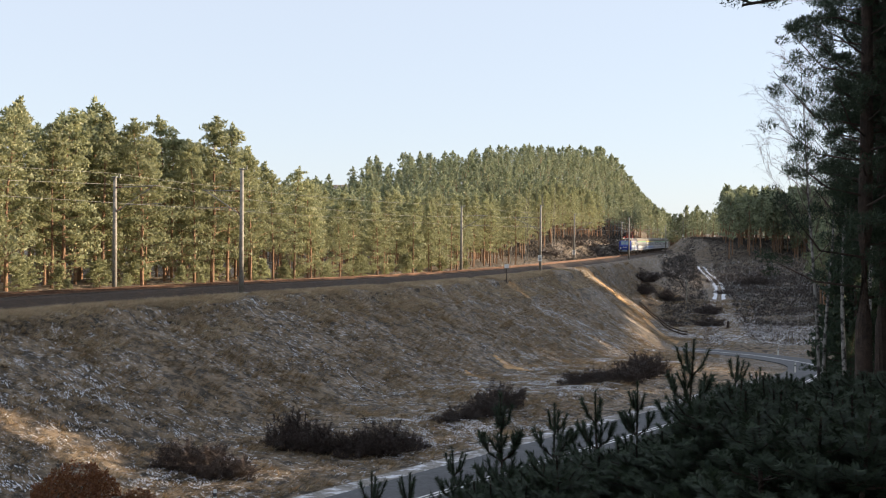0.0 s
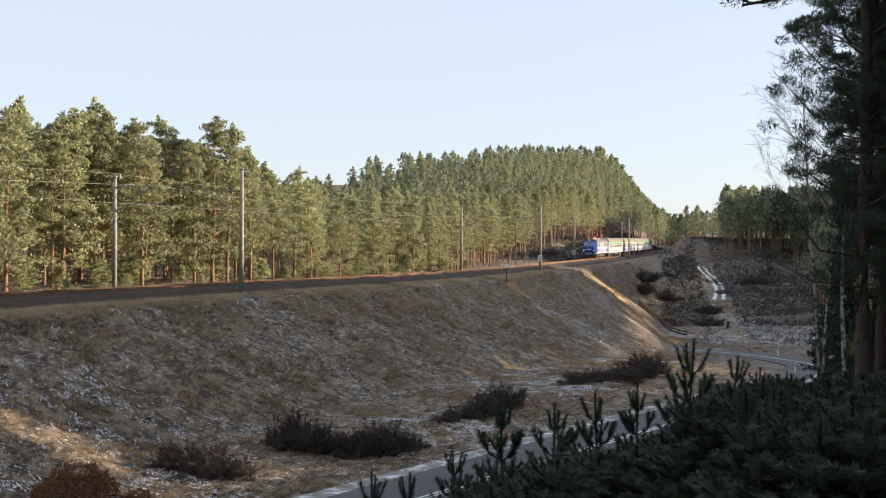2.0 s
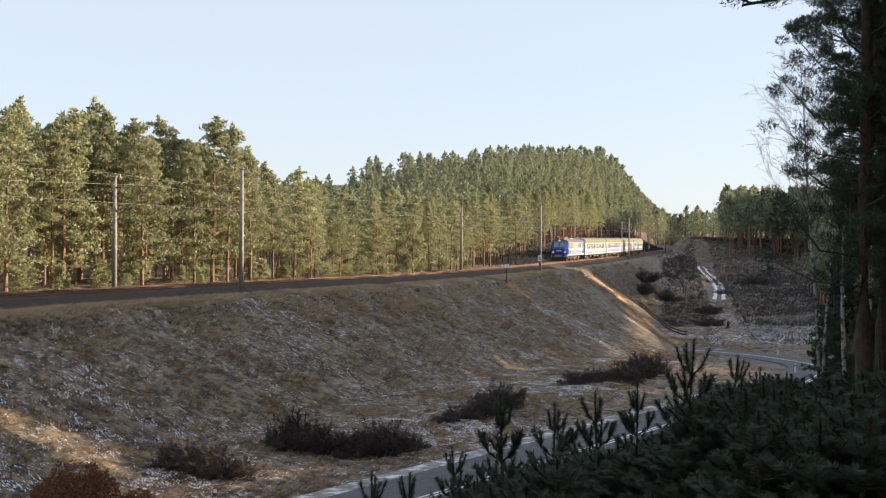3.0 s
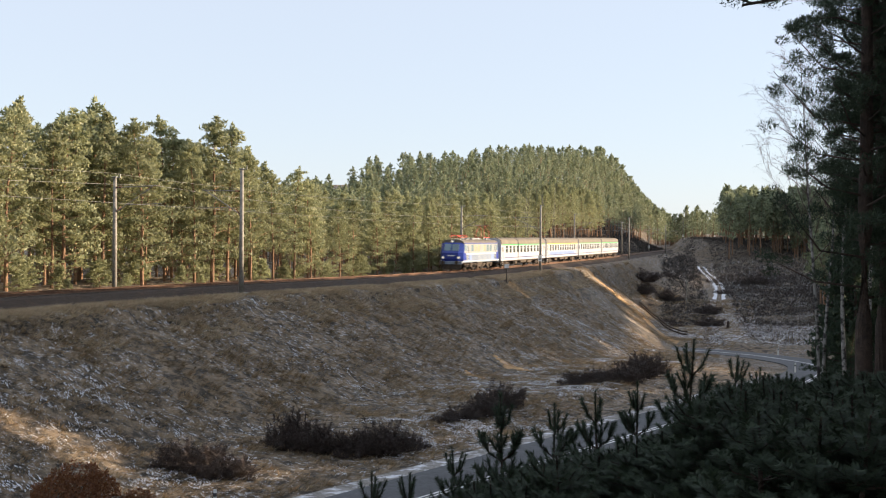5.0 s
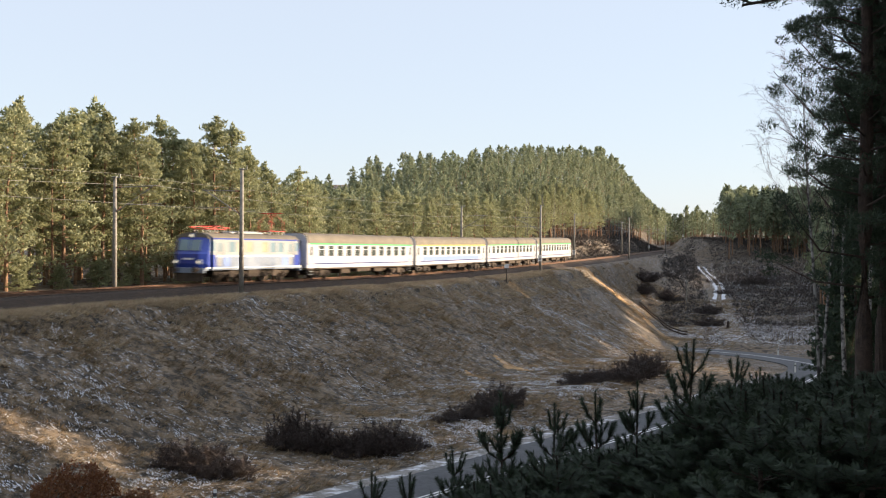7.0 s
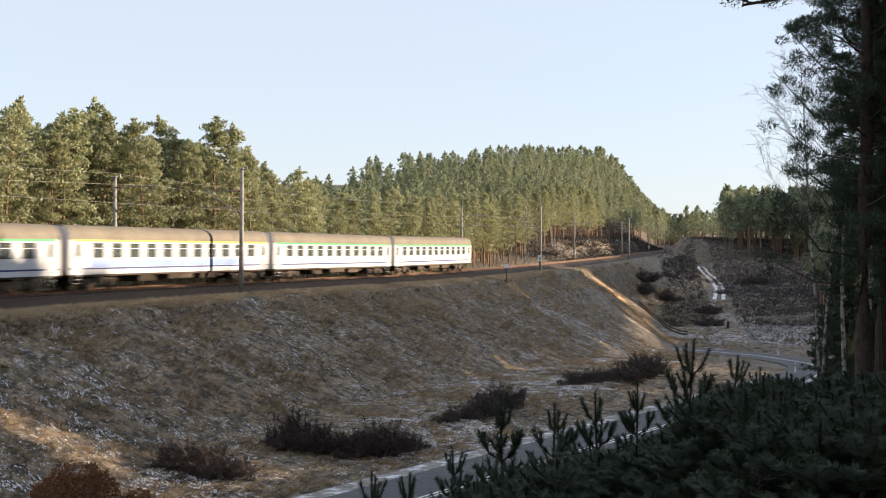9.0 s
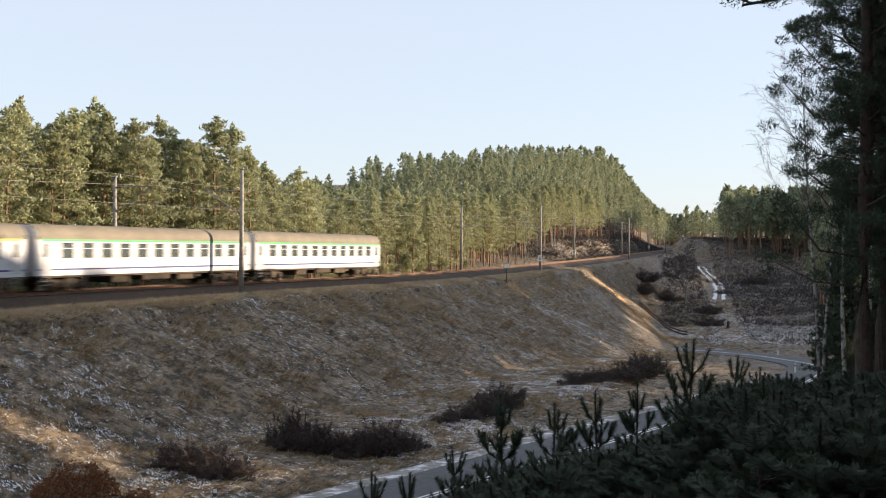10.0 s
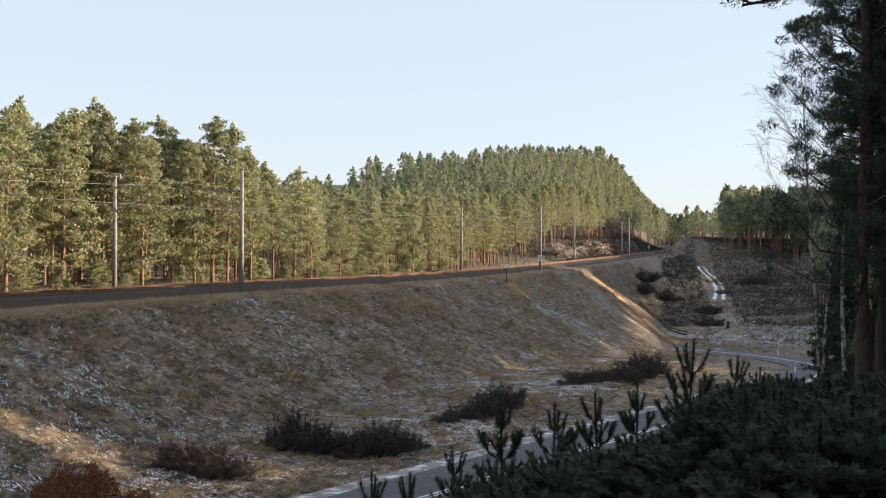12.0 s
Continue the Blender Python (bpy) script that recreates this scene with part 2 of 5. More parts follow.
def tubes(name, chains, mat, sides=5, rest=None):
    """Tapering tubes along chains of (point, radius), joined in one mesh."""
    vs, fs = [], []
    for index, chain in enumerate(chains):
        if index and rest:
            sides = rest
        k = len(vs)
        for i, (p, r) in enumerate(chain):
            p = Vector(p)
            q = Vector(chain[min(i + 1, len(chain) - 1)][0]) - Vector(chain[max(i - 1, 0)][0])
            rot = q.to_track_quat("Z", "Y")
            for j in range(sides):
                a = 2 * math.pi * j / sides
                vs.append(p + rot @ Vector((math.cos(a) * r, math.sin(a) * r, 0)))
        for i in range(len(chain) - 1):
            for j in range(sides):
                a, b = k + i * sides + j, k + i * sides + (j + 1) % sides
                fs.append((a, b, b + sides, a + sides))
        fs.append(tuple(k + (len(chain) - 1) * sides + j for j in range(sides)))
    return mesh_of(name, vs, fs, mat)


def tri_mesh(name, tris, mat):
    """tris: array n x 3 x 3."""
    tris = np.asarray(tris, dtype=np.float32)
    n = len(tris)
    me = bpy.data.meshes.new(name)
    me.vertices.add(n * 3)
    me.vertices.foreach_set("co", tris.reshape(-1))
    me.loops.add(n * 3)
    me.loops.foreach_set("vertex_index", np.arange(n * 3, dtype=np.int32))
    me.polygons.add(n)
    me.polygons.foreach_set("loop_start", np.arange(0, n * 3, 3, dtype=np.int32))
    me.materials.append(mat)
    me.update(calc_edges=True)
    return me


def pad_tris(rng, centres, radius, per, size, flat=0.45, wide=1.0):
    """Needle pads: small facets lying round a flattened, ragged cushion at each centre."""
    n = len(centres)
    c = np.repeat(centres, per, axis=0)
    r = np.repeat(np.broadcast_to(radius, (n,)), per)
    d = rng.normal(size=(n * per, 3)) + np.array([0, 0, 0.25])
    d /= np.linalg.norm(d, axis=1, keepdims=True)
    base = c + d * (r * (0.35 + 0.7 * rng.random(n * per) ** 0.6))[:, None] * np.array([1, 1, flat])
    nrm = d * np.array([1, 1, 1.4]) + rng.normal(size=d.shape) * 0.42
    a = np.cross(nrm, rng.normal(size=d.shape))
    a /= np.linalg.norm(a, axis=1, keepdims=True) + 1e-6
    b = np.cross(nrm, a)
    b /= np.linalg.norm(b, axis=1, keepdims=True) + 1e-6
    way = a + d * 0.55 + np.array([0, 0, 0.3])
    ln = (size * rng.uniform(0.5, 1.1, n * per))[:, None]
    wd = ln * wide * rng.uniform(0.32, 0.55, n * per)[:, None]
    return np.stack([base - b * wd, base + b * wd, base + way * ln], axis=1)


def clump_tris(rng, centres, radius, per, length, width, flat=0.6, up=0.25):
    """Needle tufts: per triangles round each centre, pointing outwards and a little up."""
    n = len(centres)
    c = np.repeat(centres, per, axis=0)
    r = np.repeat(np.broadcast_to(radius, (n,)), per)
    d = rng.normal(size=(n * per, 3))
    d /= np.linalg.norm(d, axis=1, keepdims=True)
    off = d * (r * rng.random(n * per) ** 0.5)[:, None] * np.array([1, 1, flat])
    way = d * 0.9 + rng.normal(size=d.shape) * 0.5 + np.array([0, 0, up])
    way /= np.linalg.norm(way, axis=1, keepdims=True)
    side = np.cross(way, rng.normal(size=d.shape))
    side /= np.linalg.norm(side, axis=1, keepdims=True) + 1e-6
    ln = (length * (0.6 + 0.8 * rng.random(n * per)))[:, None]
    wd = (width * (0.6 + 0.8 * rng.random(n * per)))[:, None]
    base = c + off
    return np.stack([base - side * wd / 2, base + side * wd / 2, base + way * ln], axis=1)


def smooth(a, b, x):
    t = np.clip((x - a) / (b - a), 0, 1)
    return t * t * (3 - 2 * t)


# ---- the line, the road and the lie of the land ----
S = np.arange(-330.0, 900.0, 1.0)


def heading(s):
    k = np.clip(s, -235, 110) / 100
    th = 0.2946 - 0.0615 * k + 0.02734 * k ** 2 + 0.0239 * k ** 3
    return th + (0.225 - th) * smooth(110, 320, s)


TH = heading(S)
i0 = int(np.argmin(abs(S)))
TX = np.concatenate([[0], np.cumsum(np.sin(TH[:-1]))])
TY = np.concatenate([[0], np.cumsum(np.cos(TH[:-1]))])
# centre line: the coach's near side runs 1.41 m nearer to the camera
TX = TX - TX[i0] + 33.72 - 1.41 * np.cos(TH)
TY = TY - TY[i0] + 223.13 + 1.41 * np.sin(TH)


def rail_z(s):
    return np.interp(s, [-330, -175, -150, -120, -95, -50, 0, 120, 300, 900], [0.25, 0.2, 0.08, -0.25, -0.33, -0.12, 0.05, 0.4, 0.9, 2.0])


RZ = np.convolve(np.pad(rail_z(S), 20, mode="edge"), np.ones(41) / 41, mode="valid")


def on_track(s, side=0.0, up=0.0):
    """A point of the line: side metres towards the camera's side of it, up metres over the rails."""
    th = np.interp(s, S, TH)
    return Vector((np.interp(s, S, TX) + side * math.cos(th), np.interp(s, S, TY) - side * math.sin(th), np.interp(s, S, RZ) + up))


def track_coords(x, y):
    """s and signed distance d (positive towards the camera) of many points."""
    x, y = np.ravel(x), np.ravel(y)
    s, d = np.empty_like(x), np.empty_like(x)
    cx, cy, cs = TX[::3], TY[::3], S[::3]
    for a in range(0, len(x), 20000):
        q = (x[a:a + 20000, None] - cx) ** 2 + (y[a:a + 20000, None] - cy) ** 2
        i = q.argmin(axis=1)
        th = heading(cs[i])
        rx, ry = x[a:a + 20000] - cx[i], y[a:a + 20000] - cy[i]
        s[a:a + 20000] = cs[i] + rx * np.sin(th) + ry * np.cos(th)
        d[a:a + 20000] = rx * np.cos(th) - ry * np.sin(th)
    return s, d


def base_z(x, y):
    z = np.interp(y, [-200, 0, 60, 75, 95, 125, 150, 190, 230, 400, 700, 3000], [-6.2, -6.8, -7.0, -7.2, -8.0, -10.0, -11.2, -11.6, -8.6, -3.0, -1.0, 8.0])
    # valley side raised under the pines that shade the cutting
    z = z + 8 * smooth(0, 28, x - 0.335 * y) * smooth(150, 190, y) * (1 - smooth(400, 700, y))
    # a wooded rise beside the valley, out of view, added to lift the shading trees
    z = z + 7 * smooth(0, 22, x - 0.44 * y) * smooth(100, 135, y) * (1 - smooth(400, 700, y))
    return z + 7 * smooth(0, 30, x - 66) * smooth(300, 370, y)


ROAD_LINE = [(-40, -9.3), (-20, 17.8), (2.13, 47.9), (14.15, 64.2), (22.5, 76.0), (29.5, 88.0), (35.2, 101.0), (38.8, 114.0), (39.6, 127.0), (37.0, 139.0), (31.0, 149.0), (22.0, 156.0), (11.0, 160.0)]


def spline(points, n=8):
    p = [Vector(q) for q in points]
    out = []
    for i in range(len(p) - 1):
        a, b, c, d = p[max(i - 1, 0)], p[i], p[i + 1], p[min(i + 2, len(p) - 1)]
        for k in range(n):
            t = k / n
            out.append(0.5 * (2 * b + (c - a) * t + (2 * a - 5 * b + 4 * c - d) * t ** 2 + (3 * b - a - 3 * c + d) * t ** 3))
    return out + [p[-1]]


ROAD = spline(ROAD_LINE)
RPX, RPY = np.array([p.x for p in ROAD]), np.array([p.y for p in ROAD])


def road_gap(x, y):
    x, y = np.ravel(x), np.ravel(y)
    out = np.empty_like(x)
    for a in range(0, len(x), 20000):
        out[a:a + 20000] = np.sqrt(((x[a:a + 20000, None] - RPX) ** 2 + (y[a:a + 20000, None] - RPY) ** 2).min(axis=1))
    return out


def bumps(x, y, k, seed):
    r = np.random.RandomState(seed)
    z = 0 * x
    for _ in range(7):
        a, f, p = r.rand() * 6.28, k * (0.6 + r.rand() * 1.2), r.rand() * 6.28
        z = z + np.sin((x * math.cos(a) + y * math.sin(a)) * f + p + 1.3 * np.sin((y * math.cos(a) - x * math.sin(a)) * f * 0.7 + p * 2))
    return z / 7


def land(x, y):
    """Height of the ground at many points."""
    shape = np.shape(x)
    x, y = np.ravel(np.asarray(x, float)), np.ravel(np.asarray(y, float))
    s, d = track_coords(x, y)
    zr = np.interp(s, S, RZ)
    base = base_z(x, y)
    gap = road_gap(x, y)
    verge = 0.5 * smooth(5.5, 11, gap)
    low = base + verge - 0.08
    # hillside on which the camera stands, up from the road's far edge
    e = (x - 2.13) * 0.805 - (y - 47.9) * 0.593
    rise = np.where(e > 5, np.minimum((e - 5) * 0.43, 8.2 + (e - 25) * 0.06), 0)
    low = low + rise * smooth(4.5, 8, e)
    # railway embankment
    run = np.interp(s, [-330, -150, -110, -60, -44, -20, 40, 200], [2.0, 2.0, 2.0, 1.45, 1.45, 1.6, 1.9, 3.0])
    crest = np.interp(s, [-330, -90, -64, -40], [4.4, 4.6, 5.0, 4.0])
    over = d - crest
    soft = np.where(over > 2, over - 0.5, np.where(over > 0, over ** 2 / 4 * 0.75, 0))
    emb = zr - 0.72 - soft / run
    notch = smooth(-44, -30, s) * (1 - smooth(-30, 30, s)) * smooth(3.2, 10, d)
    emb = emb - 6.5 * notch
    right = np.maximum(emb, low)
    k = np.clip((right - np.minimum(emb, low)) / 1.6, 0, 1)
    right = right + 0.22 * (1 - k) ** 2
    # forest side
    hill = smooth(10, 38, -d) * np.interp(s, [-330, -140, -90, -65, -40, 10, 70, 135, 220, 300, 420], [1.0, 0.6, 0.4, 0.8, 1.8, 5.0, 10.0, 17.5, 24.5, 28.0, 22.0])
    cutting = 4.2 * smooth(5, 12, -d) * smooth(-28, 25, s) * (1 - 0.6 * smooth(120, 250, s))
    left = zr - 0.72 + hill + cutting + 0.25 * smooth(6, 10, -d)
    z = np.where(d > 0, right, left)
    wild = smooth(4.5, 8, np.abs(d)) * smooth(4.2, 7, gap)
    z = z + wild * (0.17 * bumps(x, y, 0.35, 1) + 0.14 * bumps(x, y, 1.3, 2) + 0.12 * bumps(x, y, 3.1, 3))
    far = smooth(1400, 2600, np.hypot(x, y))
    return (z + far * 8).reshape(shape)

# ---- ground, road, railway ----


def axis(dense_lo, dense_hi, step, lo, hi, grow):
    a = list(np.arange(dense_lo, dense_hi, step))
    s = step
    while a[-1] < hi:
        s *= grow
        a.append(a[-1] + s)
    s, b = step, [dense_lo]
    while b[-1] > lo:
        s *= grow
        b.append(b[-1] - s)
    return np.array(sorted(b[1:] + a))


def build_ground():
    xs = axis(-48, 62, 0.55, -2600, 2600, 1.12)
    ys = axis(-4, 185, 0.6, -300, 4200, 1.06)
    gx, gy = np.meshgrid(xs, ys)
    gz = land(gx, gy)
    v = np.stack([gx, gy, gz], axis=-1).reshape(-1, 3)
    nx, ny = len(xs), len(ys)
    i = (np.arange(ny - 1)[:, None] * nx + np.arange(nx - 1)).reshape(-1)
    f = np.stack([i, i + 1, i + nx + 1, i + nx], axis=1)
    me = mesh_of("ground", v.tolist(), f.tolist(), GROUND)
    me.polygons.foreach_set("use_smooth", [True] * len(me.polygons))
    ob = put("ground", me)
    tagged(ob, "rough ground of dead tan grass and soil with thin torn snow", "ground", kind="structure")
    return xs, ys, gz


GX, GY, GZ = build_ground()


def ground_at(x, y):
    """Height of the ground mesh at many points."""
    x, y = np.asarray(x, float), np.asarray(y, float)
    i = np.clip(np.searchsorted(GX, x) - 1, 0, len(GX) - 2)
    j = np.clip(np.searchsorted(GY, y) - 1, 0, len(GY) - 2)
    u = (x - GX[i]) / (GX[i + 1] - GX[i])
    w = (y - GY[j]) / (GY[j + 1] - GY[j])
    return (GZ[j, i] * (1 - u) + GZ[j, i + 1] * u) * (1 - w) + (GZ[j + 1, i] * (1 - u) + GZ[j + 1, i + 1] * u) * w


def ribbon(name, lo, hi, top, thick, mat, first=0, last=None):
    """A slab that follows the road's centre line between two offsets."""
    pts = ROAD[first:last]
    vs, fs = [], []
    for i, p in enumerate(pts):
        q = (pts[min(i + 1, len(pts) - 1)] - pts[max(i - 1, 0)]).normalized()
        n = Vector((q.y, -q.x))
        z = float(base_z(np.array([p.x]), np.array([p.y]))[0]) + top
        for o, h in ((lo, z - thick), (lo, z), (hi, z), (hi, z - thick)):
            vs.append((p.x + n.x * o, p.y + n.y * o, h))
    for i in range(len(pts) - 1):
        for j in range(3):
            a, b = i * 4 + j, i * 4 + j + 1
            fs.append((a, b, b + 4, a + 4))
    return mesh_of(name, vs, fs, mat)


def build_road():
    road = tagged(put("road", ribbon("road", -3.1, 3.25, 0.0, 0.3, ASPHALT)), "two-lane grey asphalt road with double white centre line", "road", kind="structure")
    for o in (-0.19, 0.07):
        put("centre_line", ribbon("centre_line", o, o + 0.12, 0.005, 0.002, LINE), road, "worn white centre line")
    tagged(put("road_shoulder", ribbon("road_shoulder", -4.2, -3.1, -0.03, 0.3, SHOULDER, 0, 42)), "pale gravel road shoulder with thin snow", "road shoulder", kind="structure")
    tagged(put("road_shoulder", ribbon("road_shoulder", 3.25, 4.1, -0.03, 0.3, SHOULDER, 0, 42)), "pale gravel road shoulder with thin snow", "road shoulder", kind="structure")


build_road()


def sweep(name, profile, s0, s1, step, mat, closed=True):
    """A profile of (side, up) swept along the line."""
    vs, fs = [], []
    ss = np.arange(s0, s1 + step, step)
    k = len(profile)
    for s in ss:
        vs += [on_track(s, a, b) for a, b in profile]
    for i in range(len(ss) - 1):
        for j in range(k if closed else k - 1):
            a, b = i * k + j, i * k + (j + 1) % k
            fs.append((a, b, b + k, a + k))
    return mesh_of(name, vs, fs, mat)


def build_railway():
    tagged(put("track_bed", sweep("track_bed", [(-3.6, -0.95), (-2.0, -0.26), (-1.4, -0.2), (1.4, -0.2), (2.0, -0.26), (3.6, -0.95)], -320, 460, 2, BALLAST, False)),
           "dark brown crushed stone track ballast", "ballast", kind="structure")
    track = tagged(put("railway_track", sweep("rail_pair_base", [(-1.3, -0.2), (-1.3, -0.195), (1.3, -0.195), (1.3, -0.2)], -320, 420, 4, BALLAST)), "single railway track with rusty rails on sleepers", "railway track", kind="structure")
    prof = [(-0.07, -0.16), (-0.07, -0.14), (-0.015, -0.12), (-0.015, -0.04), (-0.036, -0.03), (-0.036, 0.0), (0.036, 0.0), (0.036, -0.03), (0.015, -0.04), (0.015, -0.12), (0.07, -0.14), (0.07, -0.16)]
    for c in (-0.755, 0.755):
        put("rail", sweep("rail", [(c + a, b) for a, b in prof], -320, 420, 2, RAIL), track, "rust-brown steel rail")
    vs, fs = [], []
    for s in np.arange(-240, 330, 0.65):
        k = len(vs)
        for ds in (-0.13, 0.13):
            for side, up in ((-1.28, -0.25), (1.28, -0.25), (1.26, -0.155), (-1.26, -0.155)):
                vs.append(on_track(s + ds, side, up))
        fs += [(k, k + 1, k + 2, k + 3), (k + 5, k + 4, k + 7, k + 6), (k + 3, k + 2, k + 6, k + 7), (k + 1, k + 5, k + 6, k + 2), (k + 4, k, k + 3, k + 7)]
    tagged(put("sleepers", mesh_of("sleepers", vs, fs, SLEEPER), track), "concrete sleepers", kind="stuff")


build_railway()


# ---- overhead line ----
CONTACT, CARRIER = 5.6, 7.0


def build_mast(s, side, height, arm=True, plate=False):
    foot = on_track(s, side, 0)
    g = float(ground_at([foot.x], [foot.y])[0])
    z0 = g - foot.z
    mast = new("catenary_mast")
    mast.location = (foot.x, foot.y, g - 0.02)
    mast.rotation_euler = (0, 0, -float(np.interp(s, S, TH)))
    lab = "weathered concrete overhead line mast beside the railway"
    tagged(mast, lab + (" with white plate" if plate else ""), "mast", "overhead line masts")
    bm = bmesh.new()
    rod(bm, (0, 0, 0), (0, 0, height), 0.19, 0.125, 12)
    part("post", bm, CONCRETE, mast, smooth=True)
    bm = bmesh.new()
    box(bm, (-0.42, -0.42, -0.1), (0.42, 0.42, 0.14), 0.05)
    part("footing", bm, CONCRETE, mast)
    bm = bmesh.new()
    box(bm, (-0.16, -0.16, height), (0.16, 0.16, height + 0.1), 0.02)
    rod(bm, (0, 0, height + 0.03), (0.42, 0, height + 0.03), 0.03, n=6)
    rod(bm, (0.42, 0, height), (0.42, 0, height + 0.3), 0.035, n=6)
    part("cap_bracket", bm, STEEL, mast)
    inward = -1 if side > 0 else 1
    reach = abs(side)
    if arm:
        hz = CARRIER - z0
        bm = bmesh.new()
        rod(bm, (0, 0, hz - 0.1), (inward * (reach + 0.1), 0, hz), 0.035, n=6)
        rod(bm, (0, 0, hz - 1.9), (inward * (reach - 0.2), 0, hz - 0.05), 0.04, n=6)
        part("cantilever", bm, STEEL, mast, "dark steel cantilever")
        bm = bmesh.new()
        rod(bm, (inward * 0.55, 0, hz - 1.35), (inward * (reach + 0.5), 0, hz - 1.25), 0.025, n=6)
        part("registration_arm", bm, STEEL, mast)
        for a, b in (((inward * 0.15, 0, hz - 0.1), (inward * 0.5, 0, hz - 0.09)), ((inward * 0.15, 0, hz - 1.76), (inward * 0.45, 0, hz - 1.48))):
            bm = bmesh.new()
            for k in range(4):
                p = Vector(a).lerp(Vector(b), k / 3)
                q = Vector(a).lerp(Vector(b), k / 3 + 0.12)
                rod(bm, p, q, 0.08, 0.05, 8)
            part("insulator", bm, INSULATOR, mast)
    if plate:
        bm = bmesh.new()
        box(bm, (-0.28, -0.24, 1.5), (0.28, -0.2, 2.35), 0.01)
        pl = part("number_plate", bm, SIGN_WHITE, mast, "white enamel plate")
        bm = bmesh.new()
        for k in range(3):
            box(bm, (-0.14, -0.246, 1.72 + k * 0.17), (0.14, -0.242, 1.81 + k * 0.17))
        part("marking", bm, MARK_DARK, pl)
    return s


NEAR_MASTS = [(-229, 3.3, 9.2, False), (-150.5, 3.3, 9.2, False), (-72.0, 4.2, 9.3, True), (19.5, 3.3, 9.3, False), (121.0, 3.3, 8.8, False), (200, 3.4, 8.6, True)]
FAR_MASTS = [(-229, -3.4, 8.4, False), (-156.5, -3.4, 8.3, False), (-84.2, -3.4, 8.8, False), (-12.0, -3.4, 9.3, True), (63.7, -3.4, 8.8, False), (136.0, -3.4, 8.6, True), (206, -3.4, 8.6, True)]
for s_, side_, h_, p_ in NEAR_MASTS:
    build_mast(s_, side_, h_, True, p_)
for s_, side_, h_, p_ in FAR_MASTS:
    build_mast(s_, side_, h_, True, p_)


def wire_curve(name, pts, r, label):
    cu = bpy.data.curves.new(name, "CURVE")
    cu.dimensions, cu.bevel_depth, cu.bevel_resolution = "3D", r, 1
    sp = cu.splines.new("POLY")
    sp.points.add(len(pts) - 1)
    for q, p in zip(sp.points, pts):
        q.co = (*p, 1)
    cu.materials.append(WIRE)
    ob = put(name, cu)
    return tagged(ob, label, "overhead wire")


def build_wires():
    hang = sorted(m[0] for m in NEAR_MASTS + FAR_MASTS)
    hang = [-300] + [h for i, h in enumerate(hang) if i == 0 or h - hang[i - 1] > 12] + [240, 310]
    carrier, contact, drops = [], [], []
    for a, b in zip(hang, hang[1:]):
        for k in range(10):
            t = k / 10
            s = a + (b - a) * t
            sag = min(0.75, (b - a) * 0.016) * 4 * t * (1 - t)
            carrier.append(on_track(s, 0, CARRIER - sag))
            contact.append(on_track(s, 0.15, CONTACT))
            if k in (2, 4, 6, 8):
                drops.append([(carrier[-1], 0.008), (contact[-1], 0.008)])
    line = wire_curve("carrier_wire", carrier, 0.011, "thin grey carrier wire strung along the railway")
    wire_curve("contact_wire", contact, 0.011, "copper contact wire strung over the railway")
    for d in drops:
        put("dropper", tubes("dropper", [d], WIRE, 3), line)
    for side, rows in ((-3.8, FAR_MASTS),):
        pts = []
        for (a, _, ha, _), (b, _, hb, _) in zip(rows, rows[1:]):
            pa, pb = on_track(a, side, ha - 0.4), on_track(b, side, hb - 0.4)
            for k in range(10):
                t = k / 10
                pts.append(pa.lerp(pb, t) - Vector((0, 0, 0.5 * 4 * t * (1 - t))))
        wire_curve("feeder_wire", pts, 0.011, "thin grey wire sagging between the mast tops")


build_wires()


